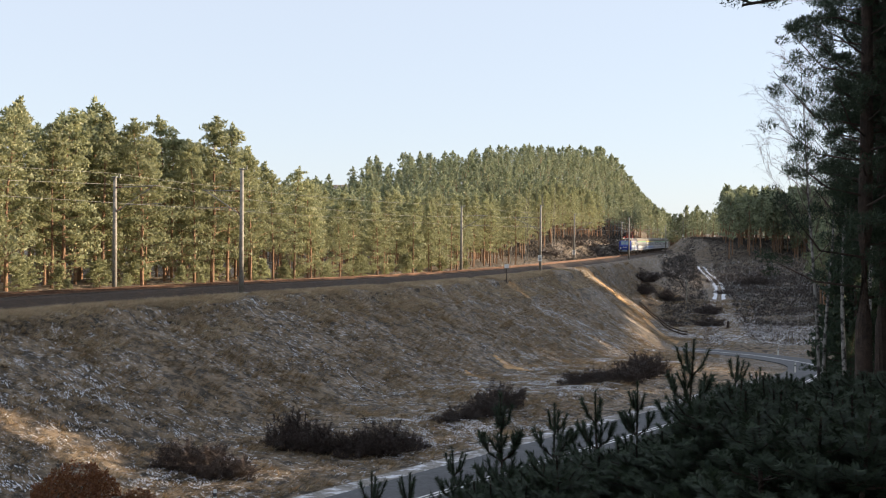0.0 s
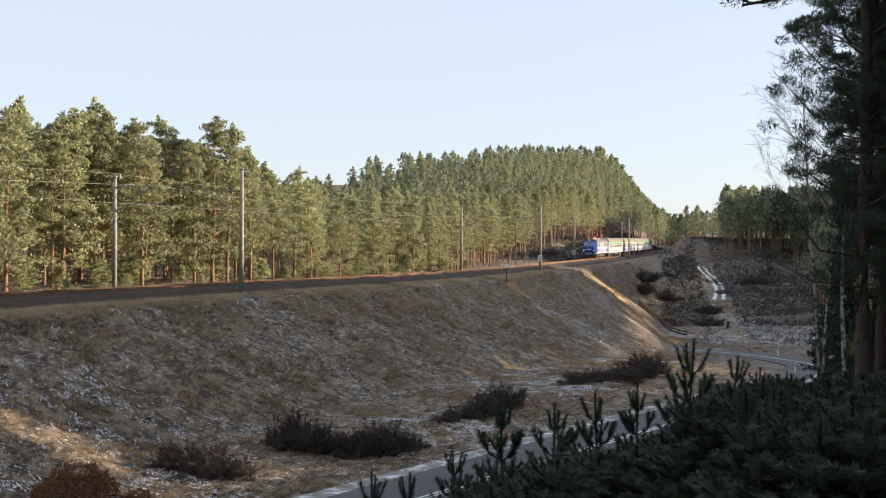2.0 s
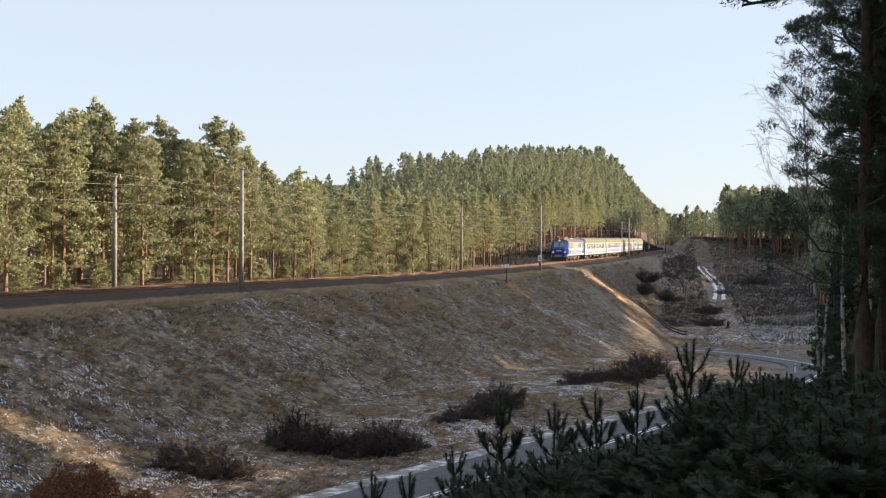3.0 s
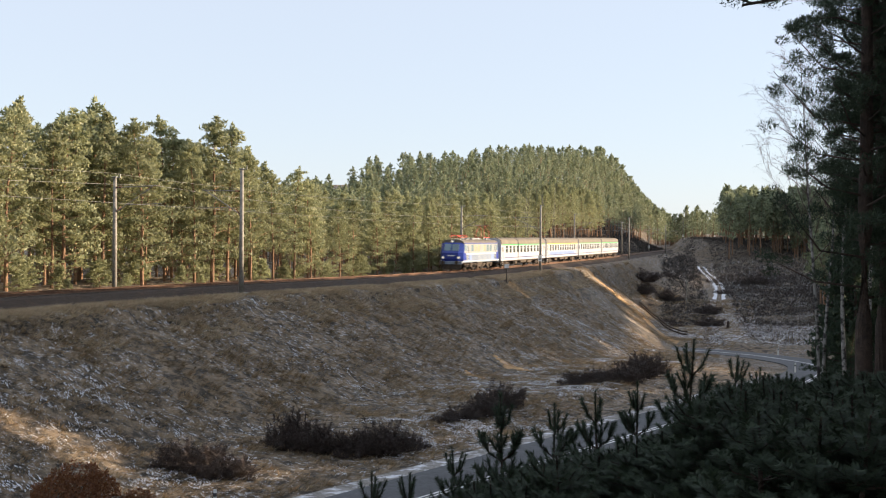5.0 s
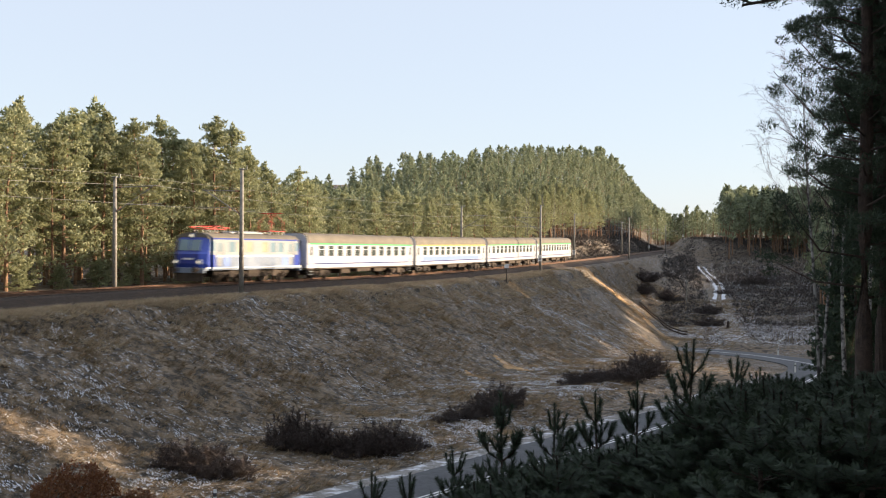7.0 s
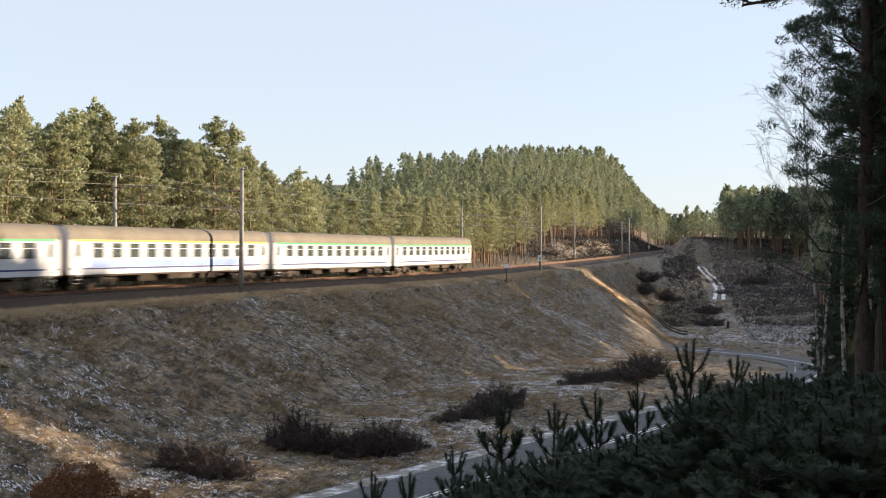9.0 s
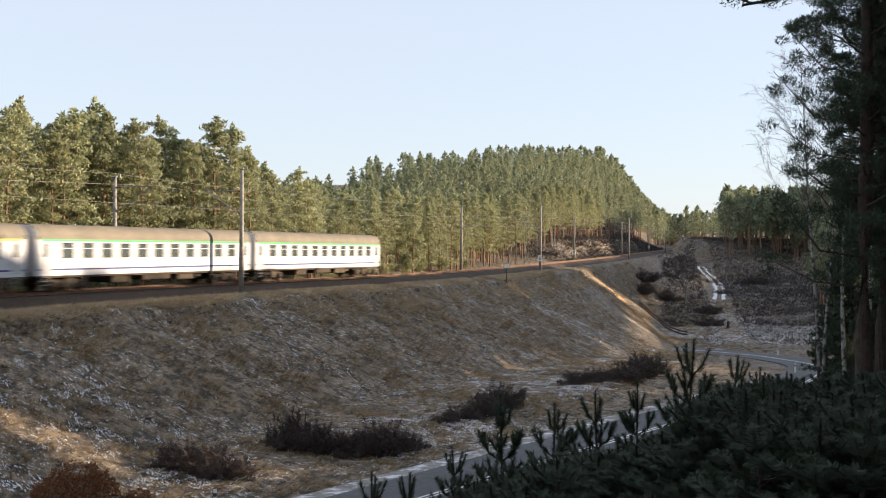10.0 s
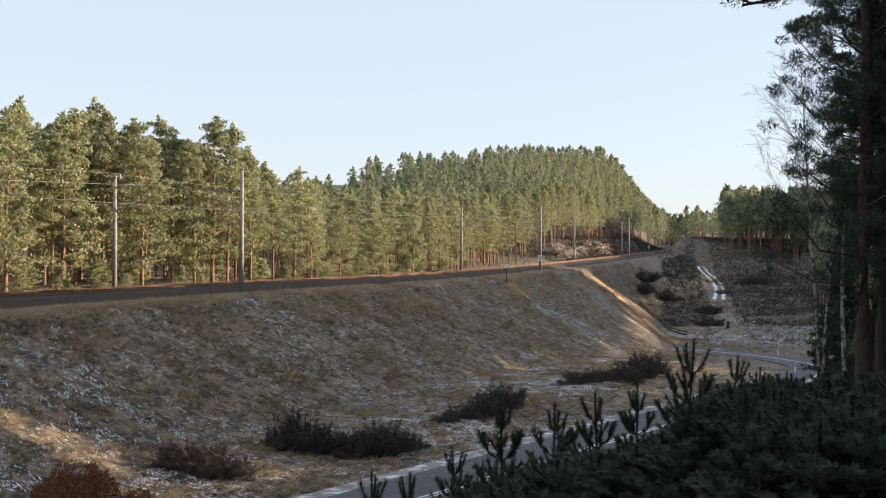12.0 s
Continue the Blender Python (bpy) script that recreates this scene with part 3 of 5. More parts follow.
# ---- trees ----
def pine_meshes(seed, height, crown_from, spread, limbs, per, leaf, bark=PINE_BARK, needle=NEEDLES, trunk_r=0.15, clumps=3, sides=7, pad=0.2, wilder=0.3, flat=0.45, wide=1.0):
    """Trunk and crown of a Scots pine: bare bole, rising limbs, cushions of needles along the limbs' outer parts."""
    rng = np.random.RandomState(seed)
    r = random.Random(seed)
    bend = Vector((r.uniform(-0.5, 0.5), r.uniform(-0.5, 0.5), 0))

    def axis_at(t):
        return Vector((0, 0, height * t)) + bend * (t * t) + Vector((0.14 * math.sin(t * 7 + seed), 0.14 * math.cos(t * 6 + seed), 0)) * t
    chains = [[(axis_at(k / 9), trunk_r * (1.1 - k / 9 * 0.95)) for k in range(10)]]
    centres, radii = [], []
    lopsided = r.uniform(0, 6.28)
    for k in range(limbs):
        t = crown_from + (0.98 - crown_from) * ((k + r.random()) / limbs) ** 0.85
        low = (t - crown_from) / (1 - crown_from)
        az = k * 2.4 + r.uniform(-0.6, 0.6)
        reach = spread * (0.1 + 0.95 * (1 - low) ** 0.8 * min(1.0, 0.6 + 2.0 * low)) * r.uniform(0.55, 1.2) * (1 + 0.2 * math.cos(az - lopsided))
        p0 = axis_at(min(t, 0.99))
        p1 = p0 + Vector((math.cos(az) * reach * 0.55, math.sin(az) * reach * 0.55, reach * (0.05 + 0.3 * low)))
        p2 = p0 + Vector((math.cos(az) * reach, math.sin(az) * reach, reach * (0.16 + 0.5 * low + wilder * r.uniform(-0.25, 0.4))))
        lr = trunk_r * (0.3 if sides < 10 else 0.17) * (1.1 - low)
        chains.append([(p0, lr), (p1, lr * 0.7), (p2, lr * 0.25)])
        for c in range(clumps):
            f = r.uniform(-0.3, 1.0) if c else 1.0
            q = p1.lerp(p2, f) if f > 0 else p0.lerp(p1, 1 + f)
            w = spread * (0.1 + 0.1 * wilder)
            centres.append((q.x + r.uniform(-w, w), q.y + r.uniform(-w, w), q.z + r.uniform(-0.2, 0.4) * w))
            radii.append(spread * pad * (1.1 - 0.55 * low) * r.uniform(0.65, 1.25))
    top = axis_at(1.0)
    for k in range(4):
        centres.append((top.x, top.y, top.z + (0.03 - 0.022 * k) * height))
        radii.append(spread * pad * (0.22 + 0.17 * k))
    tris = pad_tris(rng, np.array(centres), np.array(radii), per, leaf, flat, wide)
    return tubes("trunk", chains, bark, sides, 3 if sides < 10 else 6), tri_mesh("crown", tris, needle)


def tree_thing(name, meshes, label, category, group):
    ob = new(name)
    put("trunk", meshes[0], ob)
    put("crown", meshes[1], ob)
    return tagged(ob, label, category, group)


def scatter(rng, s0, s1, d0, d1, step):
    out = []
    for s in np.arange(s0, s1, step):
        for d in np.arange(d0, d1, -step):
            out.append((s + rng.uniform(-0.45, 0.45) * step, d + rng.uniform(-0.45, 0.45) * step))
    return out


def tree_height(s, d):
    h = np.interp(s, [-330, -165, -150, -137, -128, -121, -115, -111, -104, -40, 100], [11.8, 12.4, 12.9, 13.2, 12.1, 11.1, 9.5, 8.2, 9.6, 10.6, 12.0])
    return float(h)


def build_forest():
    rng = np.random.RandomState(5)
    kinds = []
    for k in range(6):
        tall = k % 2
        h = [11.5, 13.5][tall]
        t, c = pine_meshes(20 + k, h, [0.08, 0.26, 0.04, 0.2, 0.12, 0.32][k], [2.9, 2.6][tall], 50, 30, 0.21, trunk_r=0.13, clumps=4, pad=0.18, wilder=0.5)
        kinds.append((h, t, c))
    protos = []
    for h, t, c in kinds:
        ob = tree_thing("pine_tree", (t, c), "sunlit Scots pine with bare reddish trunk beside the line", "pine tree", "pines beside the railway")
        protos.append((h, ob))
    spots = scatter(rng, -190, -130, -8.5, -20.5, 3.3) + scatter(rng, -130, -40, -8.5, -16.5, 3.1) + scatter(rng, -40, 90, -13, -18, 3.6)
    used = set()
    for s, d in spots:
        k = rng.randint(6) if s < -70 else 1 + 2 * rng.randint(3)
        h, ob = protos[k]
        p = on_track(s, d)
        z = float(ground_at([p.x], [p.y])[0])
        f = tree_height(s, d) / h * rng.uniform(0.86, 1.1)
        m = Matrix.Translation((p.x, p.y, z - 0.05)) @ Matrix.Rotation(rng.uniform(0, 6.28), 4, "Z")
        if k not in used:
            used.add(k)
            c = ob
            c.matrix_basis = m
        else:
            c = copy_thing(ob, m)
        c.scale = (f * rng.uniform(0.9, 1.15), f * rng.uniform(0.9, 1.15), f)


build_forest()


def joined_wood(name, spots, seed, per, limbs, leaf, label, spread=2.1, trunk=0.14, clumps=2, crown=0.3, pad=0.24):
    """Many pines in one mesh: spots of (x, y, height)."""
    rng = np.random.RandomState(seed)
    crowns, trunks = [], []
    base = [pine_meshes(seed + k, 12.0, crown + 0.08 * k, spread, limbs, per, leaf, needle=FAR_NEEDLES, trunk_r=trunk, clumps=clumps, sides=4, pad=pad) for k in range(4)]
    data = []
    for t, c in base:
        v = np.empty(len(c.vertices) * 3, np.float32)
        c.vertices.foreach_get("co", v)
        tv = np.empty(len(t.vertices) * 3, np.float32)
        t.vertices.foreach_get("co", tv)
        tv = tv.reshape(-1, 3)
        tt = []
        for p in t.polygons:
            q = list(p.vertices)
            tt += [(q[0], q[i], q[i + 1]) for i in range(1, len(q) - 1)]
        data.append((v.reshape(-1, 3, 3), tv[np.array(tt[:72])]))
    for x, y, h in spots:
        c, t = data[rng.randint(4)]
        z = float(ground_at([x], [y])[0]) - 0.1
        a = rng.uniform(0, 6.28)
        f = h / 12.0
        rot = np.array([[math.cos(a), math.sin(a), 0], [-math.sin(a), math.cos(a), 0], [0, 0, 1]], np.float32) * f
        o = np.array([x, y, z], np.float32)
        crowns.append(c @ rot + o)
        trunks.append(t @ rot + o)
    wood = tagged(put(name, tri_mesh("crowns", np.concatenate(crowns), FAR_NEEDLES)), label, "woodland", kind="stuff")
    tagged(put("trunks", tri_mesh("trunks", np.concatenate(trunks), PINE_BARK), wood), "reddish pine trunks", kind="stuff")
    return wood


def sun_cap(x, y):
    """Height up to which a tree here shades the bank but leaves the rails in the sun."""
    q = int(np.argmin(abs((TY - 0.16 * TX) - (y - 0.16 * x))))
    return float(RZ[q] - 1.5 + 0.197 * (x - TX[q]) - ground_at([x], [y])[0])


def build_far_woods():
    rng = np.random.RandomState(9)
    spots = []
    for s, d in scatter(rng, -150, 70, -18, -60, 3.9) + scatter(rng, 70, 260, -14, -52, 5.0):
        p = on_track(s, d)
        spots.append((p.x, p.y, tree_height(s, d) * rng.uniform(0.78, 1.2)))
    joined_wood("pine_wood", spots, 40, 13, 30, 0.34, "dense sunlit pine wood climbing the low hill behind the line", 2.0, crown=0.2)
    spots = []
    for s, d in scatter(rng, 260, 620, -12, -50, 8):
        p = on_track(s, d)
        spots.append((p.x, p.y, 16.5 * rng.uniform(0.85, 1.1)))
    tall = []
    # runs on unseen to the right, added so that the wood shades itself
    for _ in range(560):
        y = rng.uniform(335, 430)
        tall.append((rng.uniform(0.255, 0.62) * y, y, rng.uniform(15, 19)))
    joined_wood("pine_wood", tall, 70, 9, 24, 0.6, "tall pine wood with bare trunks at the end of the valley", 2.4, crown=0.2)
    for _ in range(260):
        y = rng.uniform(450, 900)
        spots.append((rng.uniform(0.265, 0.42) * y, y, rng.uniform(11, 15)))
    for _ in range(240):
        y = rng.uniform(560, 950)
        spots.append((rng.uniform(0.195, 0.275) * y, y, rng.uniform(11, 17)))
    joined_wood("pine_wood", spots, 60, 9, 24, 0.6, "shaded distant pine wood at the end of the valley", 2.4, crown=0.08)
    # unseen wood on the camera's hillside, added to filter the low sun and shade the bank
    spots = []
    for _ in range(560):
        y = rng.uniform(5, 190)
        x = 0.43 * y + 4 + rng.uniform(0, 1) ** 1.2 * 60
        if (x - 2.13) * 0.805 - (y - 47.9) * 0.593 > 6.5:
            h = rng.uniform(13, 15.5)
            if y > 80:
                h = min(max(sun_cap(x, y), 9.0), 21.0) * rng.uniform(0.97, 1.0)
            spots.append((x, y, h))
    # largely hidden pines, added to shade the cutting and the felled valley
    edge = []
    for _ in range(480):
        y = rng.uniform(176, 335)
        x = rng.uniform(0.345, 0.52) * y
        h = rng.uniform(14.5, 17.5) if y < 260 else rng.uniform(11.5, 14)
        if y - 0.16 * x < 240:
            h = min(h, max(sun_cap(x, y), 5.0))
        if not 165 < y - 0.16 * x < 172.5:
            edge.append((x, y, h))
    joined_wood("pine_wood", edge, 90, 9, 24, 0.55, "mostly hidden pine wood edging the felled valley, added for shade", 2.3, 0.16, 2)
    # unseen pines behind and beside the camera, added to darken the foreground
    for _ in range(60):
        x, y = rng.uniform(-22, 40), rng.uniform(-45, -5)
        spots.append((x, y, rng.uniform(13, 17)))
    for _ in range(24):
        y = rng.uniform(-4, 26)
        spots.append((0.46 * max(y, 0) + 3.5 + rng.uniform(0, 16), y, rng.uniform(13, 17)))
    # gaps cut in the added wood let the sun through to the ends of the bank
    spots = [p for p in spots if not (165 < p[1] - 0.16 * p[0] < 172.5 or 44.5 < p[1] - 0.16 * p[0] < 50.5)]
    joined_wood("pine_wood", spots, 80, 6, 24, 1.15, "tall unseen pine wood on the hillside, added to shade bank and foreground", 2.4, 0.17, 2)


build_far_woods()


def build_far_ridge():
    vs, fs = [], []
    n = 160
    for i in range(n + 1):
        a = radians(-60 + 130 * i / n)
        x, y = math.sin(a) * 3300, math.cos(a) * 3300
        h = 52 + 14 * math.sin(i * 0.21) + 7 * math.sin(i * 0.63 + 1) + 1.6 * math.sin(i * 2.9)
        vs += [(x * 0.78, y * 0.78, -5), (x * 0.9, y * 0.9, h * 0.55), (x, y, h), (x * 1.06, y * 1.06, -5)]
    for i in range(n):
        for j in range(3):
            a = i * 4 + j
            fs.append((a, a + 4, a + 5, a + 1))
    tagged(put("backdrop", mesh_of("backdrop", vs, fs, HAZED_WOOD)), "far wooded ridge on the horizon, tinted blue-green for haze", "hill", kind="structure")


build_far_ridge()


# ---- shrubs, young pines, birches and the tall pines near the camera ----
def young_pine_meshes(seed, height):
    """A sapling: a leader with whorls of upswept shoots, all set with long needles."""
    rng = np.random.RandomState(seed)
    r = random.Random(seed)
    chains, shoots = [], []
    top = Vector((r.uniform(-0.06, 0.06), r.uniform(-0.06, 0.06), height))
    chains.append([(Vector((0, 0, -0.1)), 0.028), (top * 0.5, 0.02), (top, 0.007)])
    shoots.append((top * 0.62, top))
    levels = [0.16, 0.36, 0.56, 0.76]
    for li, f in enumerate(levels):
        reach = height * (0.46 - 0.4 * f) * r.uniform(0.75, 1.2)
        for k in range(5 if li < 2 else 4):
            az = 2 * math.pi * k / 5 + r.uniform(-0.35, 0.35) + li
            a = top * f
            lift = 0.35 + 0.75 * f
            b = a + Vector((math.cos(az) * reach * 0.6, math.sin(az) * reach * 0.6, reach * lift * 0.4))
            c = a + Vector((math.cos(az) * reach, math.sin(az) * reach, reach * lift + 0.05))
            chains.append([(a, 0.012), (b, 0.008), (c, 0.004)])
            shoots += [(a.lerp(b, 0.45), b), (b, c)]
            if li < 3:
                for q in (-1, 1):
                    side = Vector((-math.sin(az), math.cos(az), 0)) * q
                    e = b + (c - b) * 0.6 + side * reach * r.uniform(0.25, 0.45) + Vector((0, 0, 0.06))
                    chains.append([(b, 0.006), (e, 0.003)])
                    shoots.append((b.lerp(e, 0.2), e))
    tris = []
    for a, b in shoots:
        ln = (b - a).length
        n = max(40, int(ln * 520))
        t = rng.random(n)
        d = np.array((b - a).normalized())
        base = np.array(a) + t[:, None] * np.array(b - a)
        out = rng.normal(size=(n, 3))
        out -= (out @ d)[:, None] * d
        out /= np.linalg.norm(out, axis=1, keepdims=True)
        way = out * 0.8 + d * 0.5
        way /= np.linalg.norm(way, axis=1, keepdims=True)
        side = np.cross(way, d)
        side /= np.linalg.norm(side, axis=1, keepdims=True)
        L = (0.06 + 0.05 * rng.random(n))[:, None]
        tris.append(np.stack([base - side * 0.007, base + side * 0.007, base + way * L], axis=1))
    return tubes("stem", chains, DARK_BARK, 5), tri_mesh("needles", np.concatenate(tris), SHADED_NEEDLES)


def build_young_pines():
    rng = np.random.RandomState(3)
    protos = []
    for k in range(5):
        ob = new("young_pine")
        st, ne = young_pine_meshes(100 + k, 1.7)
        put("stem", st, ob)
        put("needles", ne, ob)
        tagged(ob, "young pine sapling on the hillside, shade put into its needle colour", "young pine", "young pines on the hillside")
        protos.append(ob)
    spots = [(-0.69, 11.0, 1.36), (-0.36, 11.5, 1.26), (0.18, 10.5, 1.15), (0.70, 12.0, 1.76), (1.44, 14.0, 1.59), (1.80, 12.5, 1.51), (2.33, 13.0, 1.49), (2.68, 12.0, 1.67),
             (3.68, 14.0, 1.41), (4.33, 15.0, 1.26), (4.12, 13.0, 0.95), (5.34, 15.0, 0.95)]
    leaders = len(spots)
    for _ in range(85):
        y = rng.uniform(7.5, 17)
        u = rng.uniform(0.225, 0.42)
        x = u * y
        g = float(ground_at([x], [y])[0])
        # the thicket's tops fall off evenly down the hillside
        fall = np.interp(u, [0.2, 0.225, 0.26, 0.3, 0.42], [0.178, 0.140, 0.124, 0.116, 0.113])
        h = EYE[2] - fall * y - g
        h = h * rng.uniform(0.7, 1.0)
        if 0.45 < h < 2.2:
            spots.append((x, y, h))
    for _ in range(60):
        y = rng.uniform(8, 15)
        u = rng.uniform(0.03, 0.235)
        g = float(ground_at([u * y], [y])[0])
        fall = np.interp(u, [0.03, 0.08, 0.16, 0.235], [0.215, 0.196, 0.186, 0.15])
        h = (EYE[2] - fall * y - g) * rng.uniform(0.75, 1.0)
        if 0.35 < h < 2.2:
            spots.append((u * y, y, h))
    for _ in range(26):
        y = rng.uniform(5.5, 9)
        spots.append((rng.uniform(0.27, 0.43) * y, y, rng.uniform(0.55, 0.9)))
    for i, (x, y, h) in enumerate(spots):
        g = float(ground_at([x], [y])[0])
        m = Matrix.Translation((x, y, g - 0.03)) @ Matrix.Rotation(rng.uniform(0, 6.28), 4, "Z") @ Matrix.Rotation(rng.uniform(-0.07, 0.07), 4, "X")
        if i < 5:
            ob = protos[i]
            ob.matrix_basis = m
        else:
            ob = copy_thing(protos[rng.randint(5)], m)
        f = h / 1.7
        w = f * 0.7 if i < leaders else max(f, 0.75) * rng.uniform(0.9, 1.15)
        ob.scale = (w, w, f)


build_young_pines()


def build_tall_pines():
    # dark bark and near-black needles carry these pines' shade in their colour
    kinds = [pine_meshes(200 + k, 15.0, 0.14 + 0.05 * k, 2.0, 120, 165, 0.06, DARK_BARK, SHADED_NEEDLES, 0.14, 8, 12, 0.08, 1.0, 0.7, 0.4) for k in range(2)]
    protos = [tree_thing("pine_tree", m, "tall pine on the near hillside, shade put into its colour", "pine tree", "tall pines near the camera") for m in kinds]
    rows = [(7.35, 19.0, 0.0, 1.0), (9.0, 21.5, 1.3, 1.0), (10.6, 24.5, 2.0, 1.05), (8.9, 19.5, 4.0, 0.95), (12.2, 27.5, 0.7, 1.0), (8.3, 20.6, 5.2, 0.92), (9.9, 22.6, 3.4, 1.0), (11.2, 23.5, 2.9, 0.9)]
    for i, (x, y, a, f) in enumerate(rows):
        m = Matrix.Translation((x, y, float(ground_at([x], [y])[0]) - 0.1)) @ Matrix.Rotation(a, 4, "Z")
        ob = protos[i] if i < 2 else copy_thing(protos[i % 2], m)
        ob.matrix_basis = m
        ob.scale = (f, f, f)
    low = tree_thing("pine_tree", pine_meshes(240, 8.0, 0.04, 1.7, 80, 34, 0.15, DARK_BARK, SHADED_NEEDLES, 0.1, 4, 7, 0.16), "bushy pine beside the road, shade put into its colour", "pine tree", "bushy pines beside the road")
    rows = [(21.4, 58.0, 1.1), (23.0, 59.0, 1.25), (25.0, 63.0, 1.3), (23.8, 64.5, 1.1), (27.2, 66.0, 1.4), (25.6, 69.5, 1.2), (20.6, 54.0, 1.1), (22.0, 56.0, 1.2), (29.0, 71.0, 1.4), (27.0, 73.0, 1.2), (16.6, 42.0, 0.4), (18.9, 50.5, 0.45)]
    for i, (x, y, f) in enumerate(rows):
        m = Matrix.Translation((x, y, float(ground_at([x], [y])[0]) - 0.1)) @ Matrix.Rotation(i * 1.7, 4, "Z")
        ob = low if i == 0 else copy_thing(low, m)
        ob.matrix_basis = m
        ob.scale = (f, f, f)
    # a pine beside the camera whose long lower limb hangs into the view
    rng = np.random.RandomState(77)
    g = float(ground_at([6.2], [11.5])[0])
    ob = new("pine_tree")
    ob.location = (6.2, 11.5, g - 0.1)
    tagged(ob, "tall pine beside the camera with one long drooping limb", "pine tree", "tall pines near the camera")
    z = 5.95 - g
    limb = [(Vector((0, 0, z + 0.5)), 0.07), (Vector((-1.2, -0.3, z + 0.45)), 0.045), (Vector((-2.3, -0.8, z + 0.15)), 0.03), (Vector((-3.4, -1.2, z - 0.12)), 0.012)]
    chains = [[(Vector((0.05 * math.sin(k), 0, k * 1.6)), 0.2 - 0.017 * k) for k in range(10)], limb]
    cs = []
    for k in range(26):
        t = 0.5 + 2.5 * k / 26
        i = min(int(t), 2)
        p = limb[i][0].lerp(limb[i + 1][0], t - i)
        q = p + Vector((rng.uniform(-0.25, 0.1), rng.uniform(-0.3, 0.3), rng.uniform(-0.02, 0.12)))
        chains.append([(p, 0.012), (q, 0.005)])
        cs.append(tuple(q))
    for k in range(160):
        a, t = rng.uniform(0, 6.28), rng.uniform(0.55, 1.0)
        w = 2.2 * (1.15 - t) * 1.6 * rng.uniform(0.3, 1)
        cs.append((math.cos(a) * w + 0.5, math.sin(a) * w, 15.5 * t))
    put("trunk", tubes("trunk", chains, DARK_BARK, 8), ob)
    put("crown", tri_mesh("crown", pad_tris(rng, np.array(cs), 0.14, 240, 0.052, 0.7, 0.32), SHADED_NEEDLES), ob)


build_tall_pines()


def build_birch(x, y, height, seed, lean, crown=0.35, spread=0.3, depth=4, limb_count=14):
    r = random.Random(seed)
    ob = new("birch_tree")
    ob.location = (x, y, float(ground_at([x], [y])[0]) - 0.1)
    tagged(ob, "bare leafless birch with white bark and fine hanging twigs", "birch tree", "birches beside the road")
    trunk = []
    for k in range(12):
        t = k / 11
        trunk.append((Vector((lean * t * t + 0.12 * math.sin(t * 6 + seed), 0.1 * math.sin(t * 5), height * t)), 0.1 * (1.05 - t) + 0.008))
    limbs, twigs = [], []

    def grow(p, d, length, rad, level):
        pts = [(p, rad)]
        n = 4
        for k in range(n):
            d = (d + Vector((r.uniform(-0.22, 0.22), r.uniform(-0.22, 0.22), r.uniform(-0.08, 0.16) - 0.05 * level * (level > 2)))).normalized()
            p = p + d * (length / n)
            pts.append((p, rad * (1 - 0.8 * (k + 1) / n)))
            if level < depth:
                for _ in range(2 if level > 1 else 1):
                    if r.random() < 0.8:
                        o = Vector((r.uniform(-1, 1), r.uniform(-1, 1), r.uniform(-0.3, 0.7)))
                        grow(p, (d + o * 0.75).normalized(), length * r.uniform(0.4, 0.6), max(rad * 0.5, 0.0045), level + 1)
        (limbs if level <= 2 else twigs).append(pts)
    for k in range(limb_count):
        t = crown + (0.96 - crown) * k / limb_count
        i = t * 11
        p = trunk[int(i)][0].lerp(trunk[min(int(i) + 1, 11)][0], i - int(i))
        az = k * 2.4 + r.uniform(-0.4, 0.4)
        grow(p, Vector((math.cos(az), math.sin(az), 1.5)).normalized(), height * spread * (1.15 - t) * r.uniform(0.7, 1.0), 0.03 * (1.3 - t), 1)
    put("trunk", tubes("trunk", [trunk], BIRCH_BARK, 10), ob)
    put("crown", tubes("crown", limbs, BIRCH_TWIG, 4), ob, "dark brown limbs")
    tagged(put("fine_crown", tubes("fine_crown", twigs, BIRCH_TWIG, 3), ob), "fine reddish twigs", kind="stuff")
    return ob


build_birch(19.6, 57.0, 18.5, 1, -1.2, 0.42, 0.42, 4, 26)
build_birch(17.4, 47.3, 14.0, 2, 0.3, 0.5, 0.3, 3)
build_birch(18.3, 46.4, 14.5, 3, 0.2, 0.5, 0.3, 3)
build_birch(19.2, 54.5, 13.0, 4, 0.3, 0.45, 0.35, 3)


for s_, d_, h_, k_ in ((-38, -9.5, 11, 11), (-30, -9.0, 12, 12), (-24, -10, 12.5, 13), (-15, -9.5, 12, 14), (-8, -11, 13, 15), (2, -10.5, 12, 16), (12, -12, 13, 17), (24, -12, 12, 18)):
    p_ = on_track(s_, d_)
    build_birch(p_.x, p_.y, h_, k_, 0.3, 0.45, 0.26, 3, 9)


